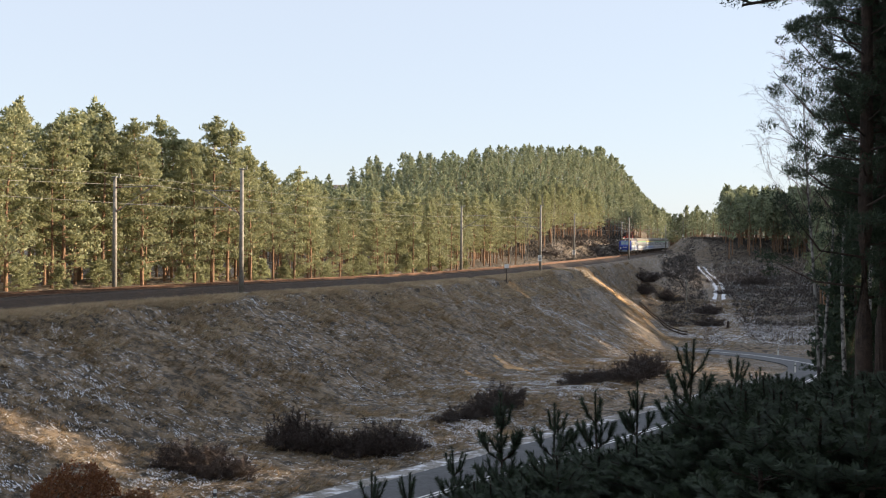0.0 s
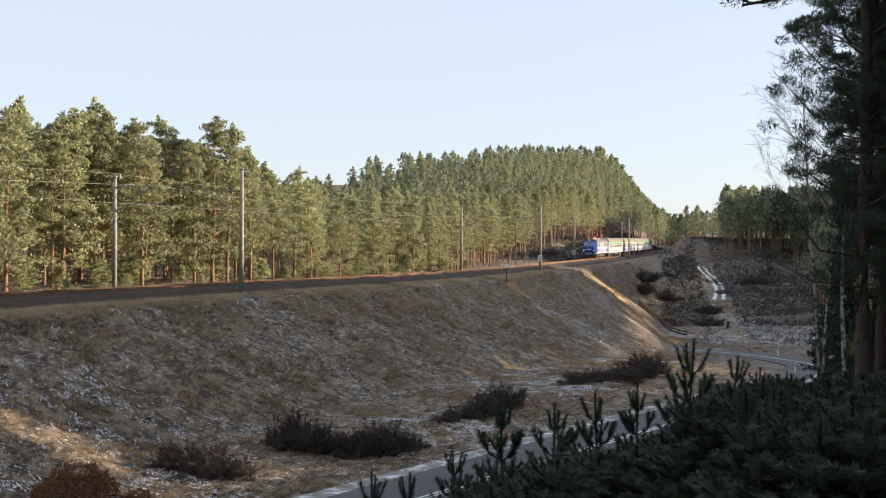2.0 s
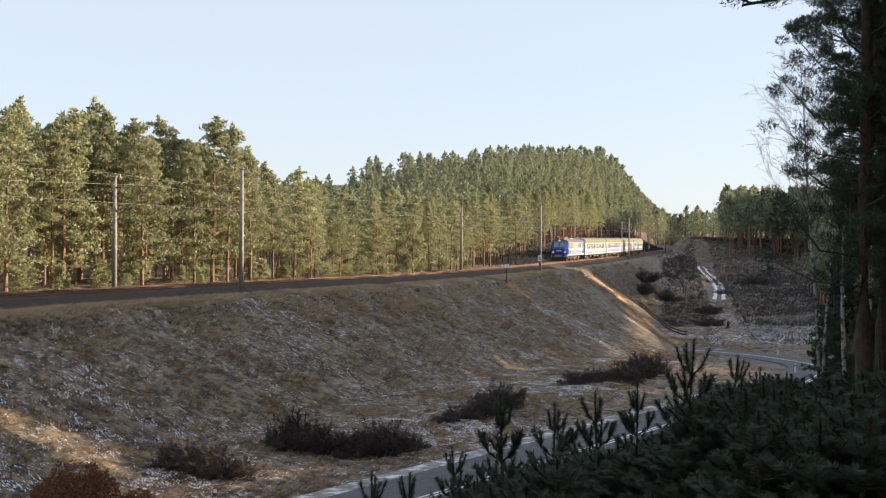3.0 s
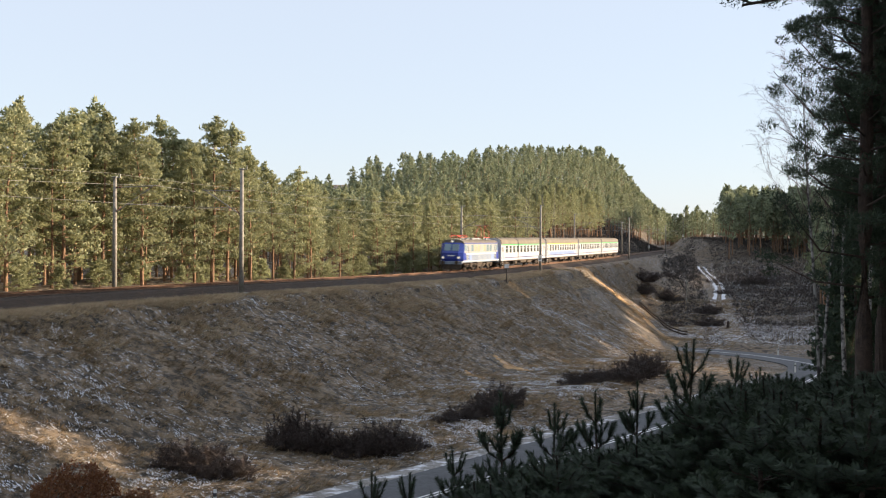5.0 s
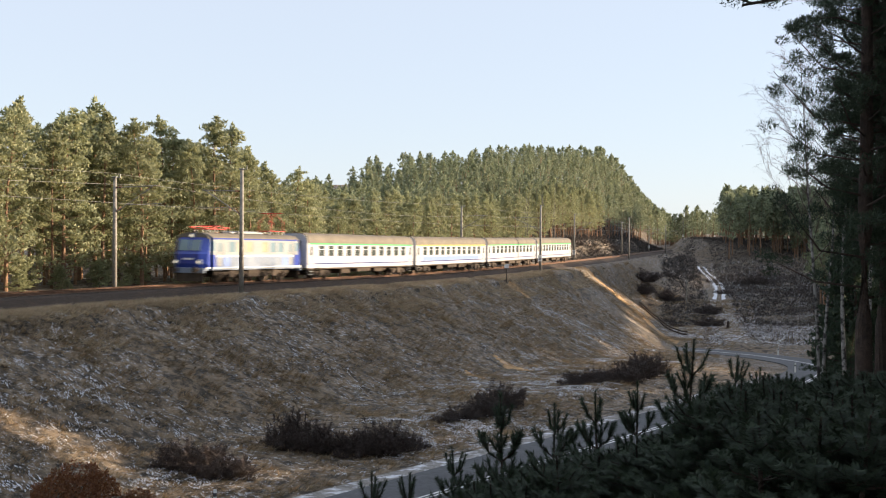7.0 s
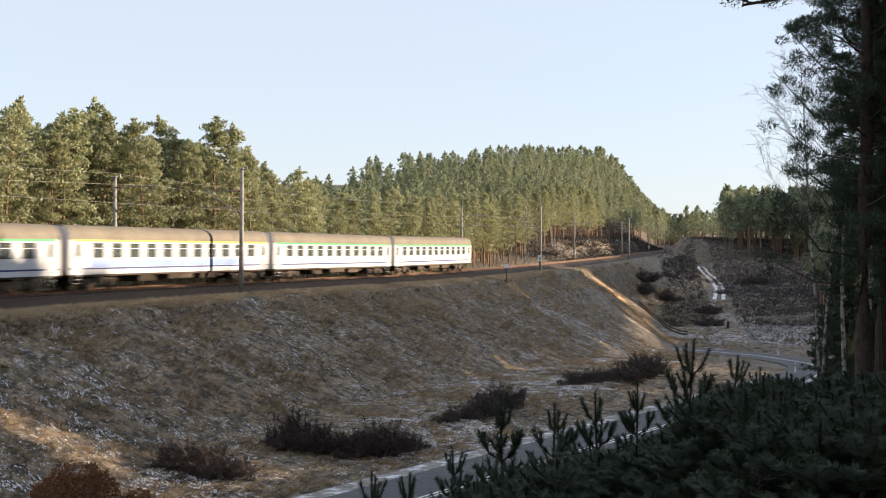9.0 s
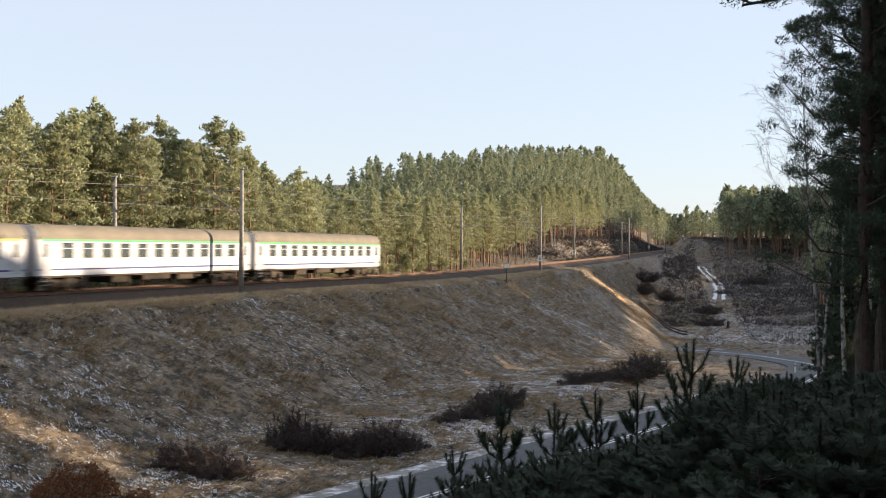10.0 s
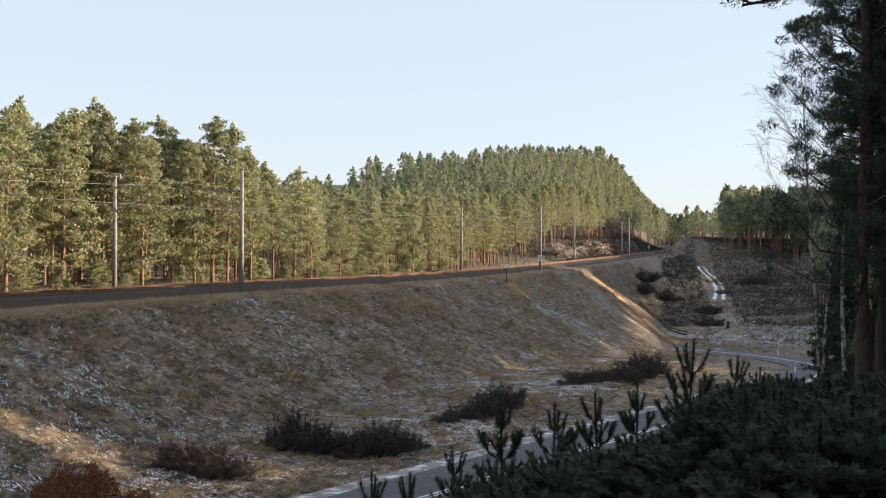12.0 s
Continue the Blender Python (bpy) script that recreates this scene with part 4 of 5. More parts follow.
def shrub_mesh(seed, w, h, stems, twigs, length):
    """A bare thicket: thin bent stems of uneven height that fork into many twigs."""
    rng = np.random.RandomState(seed)
    chains, tris = [], []
    for k in range(stems):
        a, o = rng.uniform(0, 6.28), rng.uniform(0, 1) ** 0.5
        p = np.array([math.cos(a) * o * w * 0.5, math.sin(a) * o * w * 0.5, -0.05])
        lift = 0.75 + 0.25 * math.sin(3 * a + seed) * o
        tip = np.array([math.cos(a) * o * w * 1.15, math.sin(a) * o * w * 1.15, h * rng.uniform(0.3, 1.05) * (1.15 - 0.75 * o * o) * lift]) + rng.normal(size=3) * 0.14
        mid = (p + tip) / 2 + rng.normal(size=3) * 0.16
        chains.append([(Vector(p), 0.014), (Vector(mid), 0.01), (Vector(tip), 0.003)])
        t = rng.uniform(0.1, 1.0, twigs)[:, None]
        b = np.where(t < 0.5, p + (mid - p) * t * 2, mid + (tip - mid) * (t * 2 - 1))
        way = rng.normal(size=(twigs, 3)) + np.array([0, 0, 0.2])
        way /= np.linalg.norm(way, axis=1, keepdims=True)
        side = np.cross(way, rng.normal(size=(twigs, 3)))
        side /= np.linalg.norm(side, axis=1, keepdims=True)
        ln = (length * rng.uniform(0.3, 1.2, twigs))[:, None]
        tris.append(np.stack([b - side * 0.011, b + side * 0.011, b + way * ln], axis=1))
    return tubes("stems", chains, DARK_BARK, 4), tri_mesh("twigs", np.concatenate(tris), TWIGS)


def build_shrubs():
    protos = [shrub_mesh(300 + k, 1.4, 1.7, 95, 90, 0.34) for k in range(3)]
    rows = [(-7.0, 52.3, 0.95, 1.25), (-5.9, 52.4, 0.75, 0.9), (-4.5, 52.3, 0.7, 0.65), (-3.6, 52.9, 0.8, 0.95), (-2.6, 53.3, 0.9, 1.05), (-1.6, 54.4, 0.6, 0.55), (-11.1, 47.3, 0.85, 0.8), (-9.9, 47.0, 0.95, 0.85), (-8.8, 46.9, 0.6, 0.45),
            (1.2, 62.4, 0.7, 0.55), (2.4, 63.9, 0.8, 0.75), (3.5, 66.2, 0.95, 1.1), (0.2, 61.0, 0.5, 0.35), (10.4, 79.4, 0.9, 0.65), (11.8, 80.6, 0.8, 0.75), (13.3, 81.8, 1.1, 0.95), (15.2, 85.6, 1.2, 1.1), (16.6, 88.6, 1.2, 1.2), (9.2, 78.2, 0.6, 0.4),
            (41.5, 226, 2.2, 1.6), (39.6, 217, 1.6, 1.5), (45.5, 222, 1.8, 1.3), (46, 188, 1.6, 1.1), (50, 205, 1.6, 1.2), (76, 268, 2.6, 1.6)]
    rng = np.random.RandomState(4)
    for x, y, w, h in rows:
        st, tw = protos[rng.randint(3)]
        ob = new("shrub")
        ob.location = (x, y, float(ground_at([x], [y])[0]) - 0.04)
        ob.rotation_euler = (0, 0, rng.uniform(0, 6.28))
        ob.scale = (w * 1.15, w * 1.15, h * 1.15)
        put("woody_base", st, ob)
        put("crown", tw, ob)
        tagged(ob, "leafless dark brown thicket at the foot of the bank", "shrub", "bare shrubs")
    st, tw = shrub_mesh(350, 1.4, 1.6, 36, 34, 0.5)
    for k in range(46):
        if k < 28:
            p = on_track(rng.uniform(-20, 120), rng.uniform(-13, -6.5))
        else:
            p = on_track(rng.uniform(-35, 60), rng.uniform(9, 24))
        ob = new("shrub")
        ob.location = (p.x, p.y, float(ground_at([p.x], [p.y])[0]) - 0.04)
        ob.rotation_euler = (0, 0, rng.uniform(0, 6.28))
        w = rng.uniform(0.8, 1.7)
        ob.scale = (w, w, w * rng.uniform(0.5, 1.0))
        put("woody_base", st, ob)
        put("crown", tw, ob)
        tagged(ob, "leafless dark brown shrub on the railway cutting", "shrub", "bare shrubs")
    # the brown-leaved oak bush
    ob = new("oak_bush")
    ob.location = (-13.7, 40.9, float(ground_at([-13.7], [40.9])[0]) - 0.05)
    ob.scale = (0.85, 0.85, 0.85)
    tagged(ob, "low oak bush with withered rust-brown leaves on the bank", "bush")
    put("woody_base", shrub_mesh(333, 1.7, 1.9, 50, 4, 0.4)[0], ob)
    r = np.random.RandomState(12)
    n = 420
    a, o = r.uniform(0, 6.28, n), np.sqrt(r.rand(n))
    cs = np.stack([np.cos(a) * o * 1.9, np.sin(a) * o * 1.9, (2.0 - 1.3 * o ** 2) * r.uniform(0.25, 1, n)], axis=1)
    put("crown", tri_mesh("crown", clump_tris(r, cs, 0.16, 11, 0.13, 0.09, 0.9), OAK_LEAF), ob, "withered rust-brown leaves")
    for x, y, f in ((-11.6, 41.6, 0.45),):
        c = copy_thing(ob, pose(x, y, float(ground_at([x], [y])[0]) - 0.05, 0, 0, 80))
        c.scale = (f, f, f)
        tagged(c, "small oak bush with withered brown leaves")


build_shrubs()


def blades(rng, x, y, big, per):
    """Tussocks at many points: blades that fan out and lie over down the slope."""
    n = len(x)
    base = np.repeat(np.stack([x, y, ground_at(x, y) - 0.02], axis=1), per, axis=0)
    out = rng.normal(size=(n * per, 2))
    base[:, :2] += out * 0.07
    tall = np.repeat(0.1 + 0.26 * big, per) * rng.uniform(0.5, 1.3, n * per)
    droop = np.repeat(rng.normal(size=(n, 2)) * 0.3, per, axis=0) + np.array([0.75, -0.6])
    lean = out * 0.5 + droop * rng.uniform(0.5, 1.6, n * per)[:, None]
    tip = base + np.stack([lean[:, 0] * tall, lean[:, 1] * tall, tall * rng.uniform(0.35, 1.0, n * per)], axis=1)
    a = rng.uniform(0, 6.28, n * per)
    w = rng.uniform(0.01, 0.026, n * per)
    side = np.stack([np.cos(a) * w, np.sin(a) * w, 0 * a], axis=1)
    return np.stack([base - side, base + side, tip], axis=1)


def build_grass():
    """Tussocks of long dead blades, combed down the slope."""
    rng = np.random.RandomState(8)
    n = 56000
    s = rng.uniform(-190, 10, n)
    d = 4.2 + 26 * rng.random(n)
    th = np.interp(s, S, TH)
    x = np.interp(s, S, TX) + d * np.cos(th)
    y = np.interp(s, S, TY) - d * np.sin(th)
    thin = bumps(x, y, 0.5, 31) + 0.6 * bumps(x, y, 1.7, 32) + rng.normal(size=n) * 0.2
    keep = (road_gap(x, y) > 4.8) & (thin > -0.12)
    big = np.clip(0.5 + bumps(x, y, 0.9, 34) + 0.5 * bumps(x, y, 2.6, 35), 0.1, 1.2)
    # the hillside below the camera and the verge
    x2, y2 = rng.uniform(-22, 40, 9000), rng.uniform(24, 110, 9000)
    k2 = road_gap(x2, y2) > 4.7
    big = np.concatenate([big[keep], np.full(k2.sum(), 0.3)])
    x, y = np.concatenate([x[keep], x2[k2]]), np.concatenate([y[keep], y2[k2]])
    tagged(put("dry_grass", tri_mesh("dry_grass", blades(rng, x, y, big, 11), GRASS)), "tufts of dead tan grass covering the bank", "grass", kind="stuff")
    # a fringe of longer straw along the top of the bank
    s, d = rng.uniform(-192, -60, 15000), 3.7 + 5.5 * rng.random(15000) ** 1.6
    th = np.interp(s, S, TH)
    x, y = np.interp(s, S, TX) + d * np.cos(th), np.interp(s, S, TY) - d * np.sin(th)
    k = bumps(x, y, 0.5, 61) + 0.5 * bumps(x, y, 1.6, 62) - 0.09 * (d - 5) > -0.3
    tagged(put("dry_grass", tri_mesh("dry_grass", blades(rng, x[k], y[k], np.full(k.sum(), 0.8), 10), STRAW)), "pale straw along the top of the railway bank", "grass", kind="stuff")


build_grass()


# where more of the snow has lasted: x, y, reach, how much
DRIFTS = [(-15.8, 51.7, 1.2, 1.1), (-19.3, 56.2, 2.0, 0.5), (-12.5, 60.0, 5.0, 0.35), (-9.0, 56.0, 3.0, 0.55), (-10.6, 48.6, 2.0, 0.7), (-5.8, 69.0, 4.5, 0.3), (14.2, 126.0, 4.5, 0.6), (16.6, 121.0, 4.5, 0.6), (9.2, 100.0, 3.0, 0.4),
          (-0.7, 55.1, 1.0, 1.5), (-2.4, 52.4, 0.8, 1.2), (1.5, 59.0, 1.2, 1.0), (5.1, 66.2, 1.8, 0.8), (8.4, 71.3, 2.0, 0.7), (11.6, 76.6, 2.0, 0.9), (-17.2, 43.7, 1.0, 0.6), (-16.4, 41.2, 1.0, 0.6), (-3.0, 60.0, 3.0, 0.35), (10.0, 84.0, 2.5, 0.6)]


def build_snow():
    """Small torn scraps of old snow caught between the tufts."""
    rng = np.random.RandomState(17)
    n = 420000
    s, d = rng.uniform(-190, 0, n), 5 + 25 * rng.random(n)
    th = np.interp(s, S, TH)
    x, y = np.interp(s, S, TX) + d * np.cos(th), np.interp(s, S, TY) - d * np.sin(th)
    m = 0.8 * bumps(x, y, 0.28, 51) + 0.6 * bumps(x, y, 0.9, 52) + 0.6 * bumps(x, y, 2.9, 53) + 0.5 * bumps(x, y, 7.0, 54) + rng.normal(size=n) * 0.1 + 0.012 * (d - 15)
    for dx, dy, reach, much in DRIFTS:
        m = m + 0.65 * much * np.exp(-((x - dx) ** 2 + (y - dy) ** 2) / (reach * reach))
    k = (m > 0.5) & (road_gap(x, y) > 4.4)
    # the strewn floor of the felled valley keeps more of it
    vy = rng.uniform(152, 330, 16000)
    vx = rng.uniform(0.245, 0.35, 16000) * vy
    vk = (road_gap(vx, vy) > 5) & (bumps(vx, vy, 0.25, 55) + 0.5 * bumps(vx, vy, 1.1, 56) + np.where(vy < 196, 0.35, -0.12) > 0.15) & (vx - 0.21 * vy > 2.5)
    x, y = np.concatenate([x[k], vx[vk]]), np.concatenate([y[k], vy[vk]])
    m = np.concatenate([m[k], np.full(vk.sum(), 2.6)])
    n = len(x)
    size = rng.uniform(0.02, 0.05, n) * (0.7 + np.clip(m - 0.6, 0, 2.0))
    ring = []
    for j in range(4):
        t = j * 1.57 + rng.uniform(-0.5, 0.5, n)
        r = size * rng.uniform(0.6, 1.5, n)
        u, v = np.cos(t) * r * 1.7, np.sin(t) * r * 0.9
        px, py = x + u * 0.78 + v * 0.62, y - u * 0.62 + v * 0.78
        ring.append(np.stack([px, py, ground_at(px, py) + rng.uniform(0.03, 0.1, n)], axis=1))
    tris = [np.stack([ring[0], ring[1], ring[2]], axis=1), np.stack([ring[0], ring[2], ring[3]], axis=1)]
    tagged(put("snow_scraps", tri_mesh("snow_scraps", np.concatenate(tris), SNOW)), "small scraps of old snow lying between grass tufts", "snow", kind="stuff")


build_snow()


def build_undergrowth():
    """Low pines at the wood's edge behind the track."""
    rng = np.random.RandomState(15)
    t, c = pine_meshes(500, 2.6, 0.05, 1.1, 30, 26, 0.17, trunk_r=0.05, clumps=3, sides=5, pad=0.24)
    made = None
    for s in np.arange(-186, -72, 2.1):
        d = rng.uniform(-10.5, -6.4)
        p = on_track(s + rng.uniform(-1.5, 1.5), d)
        m = Matrix.Translation((p.x, p.y, float(ground_at([p.x], [p.y])[0]) - 0.05)) @ Matrix.Rotation(rng.uniform(0, 6.28), 4, "Z")
        if made is None:
            made = tree_thing("young_pine", (t, c), "bushy sunlit young pine at the edge of the wood", "young pine", "young pines behind the track")
            made.matrix_basis = m
            ob = made
        else:
            ob = copy_thing(made, m)
        f = rng.uniform(0.35, 1.0)
        ob.scale = (f * 1.2, f * 1.2, f)


build_undergrowth()


def build_clearing():
    """Felling debris, stumps and two wheel ruts of snow across the valley."""
    rng = np.random.RandomState(21)
    n = 15000
    y = rng.uniform(152, 330, n)
    x = rng.uniform(0.24, 0.40, n) * y
    keep = (road_gap(x, y) > 5) & (np.abs(x - 57.2 - 0.21 * (y - 226)) > 2.0)
    x, y = x[keep], y[keep]
    z = ground_at(x, y)
    c = np.stack([x, y, z], axis=1)
    tris = clump_tris(rng, c, 0.45, 4, 0.5, 0.08, 0.2, 0.1)
    tagged(put("felling_debris", tri_mesh("felling_debris", tris, DEBRIS)), "grey cut branches and snow strewn over the felled clearing", "debris", kind="stuff")
    for o in (-0.85, 0.85):
        vs, fs = [], []
        for k in range(41):
            t = k / 40
            px = 57.2 + 21 * t + 1.5 * math.sin(t * 4)
            py = 226 + 100 * t
            q = Vector((21 + 6 * math.cos(t * 4), 100)).normalized()
            for w in (-0.38, 0.38):
                a, b = px + q.y * (o + w) * (1 + 0.15 * math.sin(k * 1.7)), py - q.x * (o + w)
                vs.append((a, b, float(ground_at([a], [b])[0]) + 0.05))
        for k in range(40):
            fs.append((2 * k, 2 * k + 1, 2 * k + 3, 2 * k + 2))
        tagged(put("wheel_rut", mesh_of("wheel_rut", vs, fs, SNOW)), "snow-filled wheel rut of a forest track", "forest track", "ruts of the forest track", kind="structure")


build_clearing()


def build_heath():
    """Low heath and dead bracken, blackened for shade, on the cutting, the valley floor and under the young pines."""
    rng = np.random.RandomState(33)
    y = rng.uniform(190, 430, 34000)
    x = rng.uniform(0.2, 0.41, 34000) * y
    s, d = track_coords(x, y)
    k = (road_gap(x, y) > 6) & (d > 7) & ((bumps(x, y, 0.12, 41) > -0.05) | (y > 215)) & (np.abs(x - 57.2 - 0.21 * (y - 226)) > 2.4)
    pts = [np.stack([x[k], y[k]], axis=1)]
    s, d = rng.uniform(-16, 230, 15000), rng.uniform(-24, -5.2, 15000)
    th = np.interp(s, S, TH)
    pts.append(np.stack([np.interp(s, S, TX) + d * np.cos(th), np.interp(s, S, TY) - d * np.sin(th)], axis=1))
    s, d = rng.uniform(60, 430, 7000), rng.uniform(4.2, 36, 7000)
    th = np.interp(s, S, TH)
    pts.append(np.stack([np.interp(s, S, TX) + d * np.cos(th), np.interp(s, S, TY) - d * np.sin(th)], axis=1))
    p = np.concatenate(pts)
    c = np.concatenate([p, ground_at(p[:, 0], p[:, 1])[:, None] + 0.05], axis=1)
    tris = clump_tris(rng, c, 0.5, 5, 0.55, 0.09, 0.3, 0.3)
    y = rng.uniform(4.5, 22, 2600)
    x = rng.uniform(0.02, 0.45, 2600) * y
    c = np.stack([x, y, ground_at(x, y) + 0.03], axis=1)
    near = clump_tris(rng, c, 0.14, 9, 0.16, 0.012, 0.5, 0.4)
    tagged(put("heath", tri_mesh("heath", np.concatenate([tris, near]), HEATH)), "low heath and dead bracken, shade put into their dark colour", "heath", kind="stuff")


build_heath()


def build_golden_streak():
    # bright golden strip laid over the ground down the bank
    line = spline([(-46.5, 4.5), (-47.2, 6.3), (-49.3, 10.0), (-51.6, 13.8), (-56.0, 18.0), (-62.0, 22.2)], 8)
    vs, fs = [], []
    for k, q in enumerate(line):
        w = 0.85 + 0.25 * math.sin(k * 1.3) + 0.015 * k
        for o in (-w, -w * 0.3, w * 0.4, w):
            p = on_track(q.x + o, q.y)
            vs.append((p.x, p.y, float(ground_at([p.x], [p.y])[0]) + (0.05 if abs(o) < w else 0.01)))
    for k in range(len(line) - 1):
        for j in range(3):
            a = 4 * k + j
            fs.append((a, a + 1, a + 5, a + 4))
    tagged(put("sandy_path", mesh_of("sandy_path", vs, fs, STREAK_GOLD)), "golden strip running down the railway bank", "path", kind="structure")


build_golden_streak()


def build_orange_streak(x, y, length, wide, seed):
    """A ragged orange strip down the slope."""
    rng = np.random.RandomState(seed)
    vs, fs = [], []
    for k in range(15):
        f = k / 14
        cx, cy = x + length * (f - 0.5) * 0.5, y - length * (f - 0.5) * 0.85
        w = wide * math.sin(math.pi * (0.06 + 0.88 * f)) * rng.uniform(0.55, 1.2)
        for o in (-w, -w * 0.4, w * 0.4, w):
            px, py = cx + o * 0.85, cy + o * 0.5
            vs.append((px, py, float(ground_at([px], [py])[0]) + (0.05 if abs(o) < w else -0.03)))
    for k in range(14):
        for j in range(3):
            a = 4 * k + j
            fs.append((a, a + 1, a + 5, a + 4))
    tagged(put("sand_scar", mesh_of("sand_scar", vs, fs, STREAK_GOLD)), "ragged orange strip on the bank", "sand", "bare sand on the bank", kind="structure")


for streak in ((6.0, 92.5, 5.5, 1.6, 1), (8.9, 131.0, 5.5, 1.9, 2), (2.6, 84.0, 3.0, 0.9, 3)):
    build_orange_streak(*streak)


# ---- small things beside the line and the road ----
def build_marker_post():
    x, y = 7.6, 130.2
    g = float(ground_at([x], [y])[0])
    ob = tagged(new("marker_post"), "wooden post with small white board on the bank", "post")
    ob.location = (x, y, g - 0.05)
    bm = bmesh.new()
    box(bm, (-0.06, -0.06, 0), (0.06, 0.06, 2.0), 0.01)
    part("post", bm, SLEEPER, ob)
    bm = bmesh.new()
    box(bm, (-0.27, -0.1, 1.75), (0.27, -0.065, 2.25), 0.01)
    part("board", bm, SIGN_WHITE, ob, "pale board")


def build_delineators():
    bm = bmesh.new()
    box(bm, (-0.06, -0.06, 0), (0.06, 0.06, 1.0), 0.02)
    for v in bm.verts:
        if v.co.z > 0.9 and v.co.y > 0:
            v.co.z -= 0.06
    post = bpy.data.meshes.new("post")
    bm.to_mesh(post)
    bm.free()
    post.materials.append(SIGN_WHITE)
    bm = bmesh.new()
    box(bm, (-0.064, -0.064, 0.72), (0.064, 0.064, 0.86))
    band = bpy.data.meshes.new("band")
    bm.to_mesh(band)
    bm.free()
    band.materials.append(MARK_DARK)
    for x, y in ((31.6, 97.6), (41.9, 136.0), (24.0, 84.6), (-8.6, 41.5)):
        ob = tagged(new("delineator_post"), "white roadside delineator post with dark band", "road post", "delineator posts")
        ob.location = (x, y, float(ground_at([x], [y])[0]) - 0.04)
        put("post", post, ob)
        put("band", band, ob)


def build_drain_steps():
    """A concrete head and a dark handrail running down the end of the bank."""
    a, b = on_track(-44.0, 13.6).to_2d(), on_track(-52.5, 22.3).to_2d()

    def at(t, up=0.0):
        p = a.lerp(b, t)
        return Vector((p.x, p.y, float(ground_at([p.x], [p.y])[0]) + up))
    ob = tagged(new("stair_railing"), "dark handrail with concrete head running down the bank", "railing")
    ob.location = at(0)
    o = at(0)
    bm = bmesh.new()
    box(bm, (-0.9, -0.3, -0.6), (0.3, 0.3, 0.95), 0.03)
    part("head_wall", bm, CONCRETE, ob, "pale concrete head wall")
    bm = bmesh.new()
    box(bm, (-1.1, -0.4, 0.95), (0.45, 0.4, 1.12), 0.03)
    part("coping", bm, CONCRETE, ob, "pale concrete coping")
    chain = [(at(k / 12, 0.75) - o, 0.13) for k in range(13)]
    put("handrail", tubes("handrail", [chain, [(p - Vector((0, 0, 0.4)), r) for p, r in chain]], UNDER, 5), ob)
    for k in range(0, 13, 2):
        bm = bmesh.new()
        p = at(k / 12) - o
        rod(bm, p - Vector((0, 0, 0.1)), p + Vector((0, 0, 0.92)), 0.05, n=6)
        part("post", bm, UNDER, ob)


def build_pole():
    x, y = 48.3, 216.0
    ob = tagged(new("wooden_pole"), "thin grey wooden pole standing on the valley slope", "pole")
    ob.location = (x, y, float(ground_at([x], [y])[0]) - 0.1)
    bm = bmesh.new()
    rod(bm, (0, 0, 0), (0, 0, 5.4), 0.13, 0.09, 10)
    part("shaft", bm, CONCRETE, ob)
    bm = bmesh.new()
    box(bm, (-0.35, -0.06, 5.15), (0.35, 0.06, 5.27), 0.01)
    part("crossbar", bm, CONCRETE, ob)


def build_stump():
    x, y = 48.1, 183.9
    ob = tagged(new("tree_stump"), "dark broken tree stump on the felled valley floor", "stump")
    ob.location = (x, y, float(ground_at([x], [y])[0]) - 0.1)
    put("trunk", tubes("trunk", [[(Vector((0, 0, 0)), 0.34), (Vector((0.02, 0, 0.5)), 0.27), (Vector((0.06, 0.02, 1.2)), 0.24), (Vector((0.1, 0.02, 1.45)), 0.12)]], DARK_BARK, 9), ob)
    put("root", tubes("root", [[(Vector((0.1 * math.cos(a), 0.1 * math.sin(a), 0.35)), 0.16), (Vector((0.6 * math.cos(a), 0.6 * math.sin(a), 0.08)), 0.06)] for a in (0.3, 1.9, 3.4, 4.9)], DARK_BARK, 6), ob)


build_stump()
build_pole()
build_marker_post()
build_delineators()
build_drain_steps()

# ---- the train: local x runs forwards, z = 0 is the top of the rails ----
TRAIN = []


def extrude_x(bm, prof, x0, x1, caps=True):
    """Closed profile of (y, z) from x0 to x1."""
    a = [bm.verts.new((x0, y, z)) for y, z in prof]
    b = [bm.verts.new((x1, y, z)) for y, z in prof]
    n = len(prof)
    for i in range(n):
        bm.faces.new((a[i], a[(i + 1) % n], b[(i + 1) % n], b[i]))
    if caps:
        bm.faces.new(a[::-1])
        bm.faces.new(b)
    return bm


def pierced_side(bm, y, inner, x0, x1, z0, z1, holes):
    """A wall plate at y, with thickness to inner, and rectangular holes of (xa, xb, za, zb)."""
    xs = sorted({x0, x1, *[h[0] for h in holes], *[h[1] for h in holes]})
    zs = sorted({z0, z1, *[h[2] for h in holes], *[h[3] for h in holes]})
    for i in range(len(xs) - 1):
        for j in range(len(zs) - 1):
            cx, cz = (xs[i] + xs[i + 1]) / 2, (zs[j] + zs[j + 1]) / 2
            if any(h[0] < cx < h[1] and h[2] < cz < h[3] for h in holes):
                continue
            for yy in (y, inner):
                bm.faces.new([bm.verts.new((x, yy, z)) for x, z in ((xs[i], zs[j]), (xs[i + 1], zs[j]), (xs[i + 1], zs[j + 1]), (xs[i], zs[j + 1]))])
    for a, b, c, d in holes:
        for (xa, za), (xb, zb) in (((a, c), (b, c)), ((b, c), (b, d)), ((b, d), (a, d)), ((a, d), (a, c))):
            bm.faces.new([bm.verts.new(p) for p in ((xa, y, za), (xb, y, zb), (xb, inner, zb), (xa, inner, za))])
    return bm


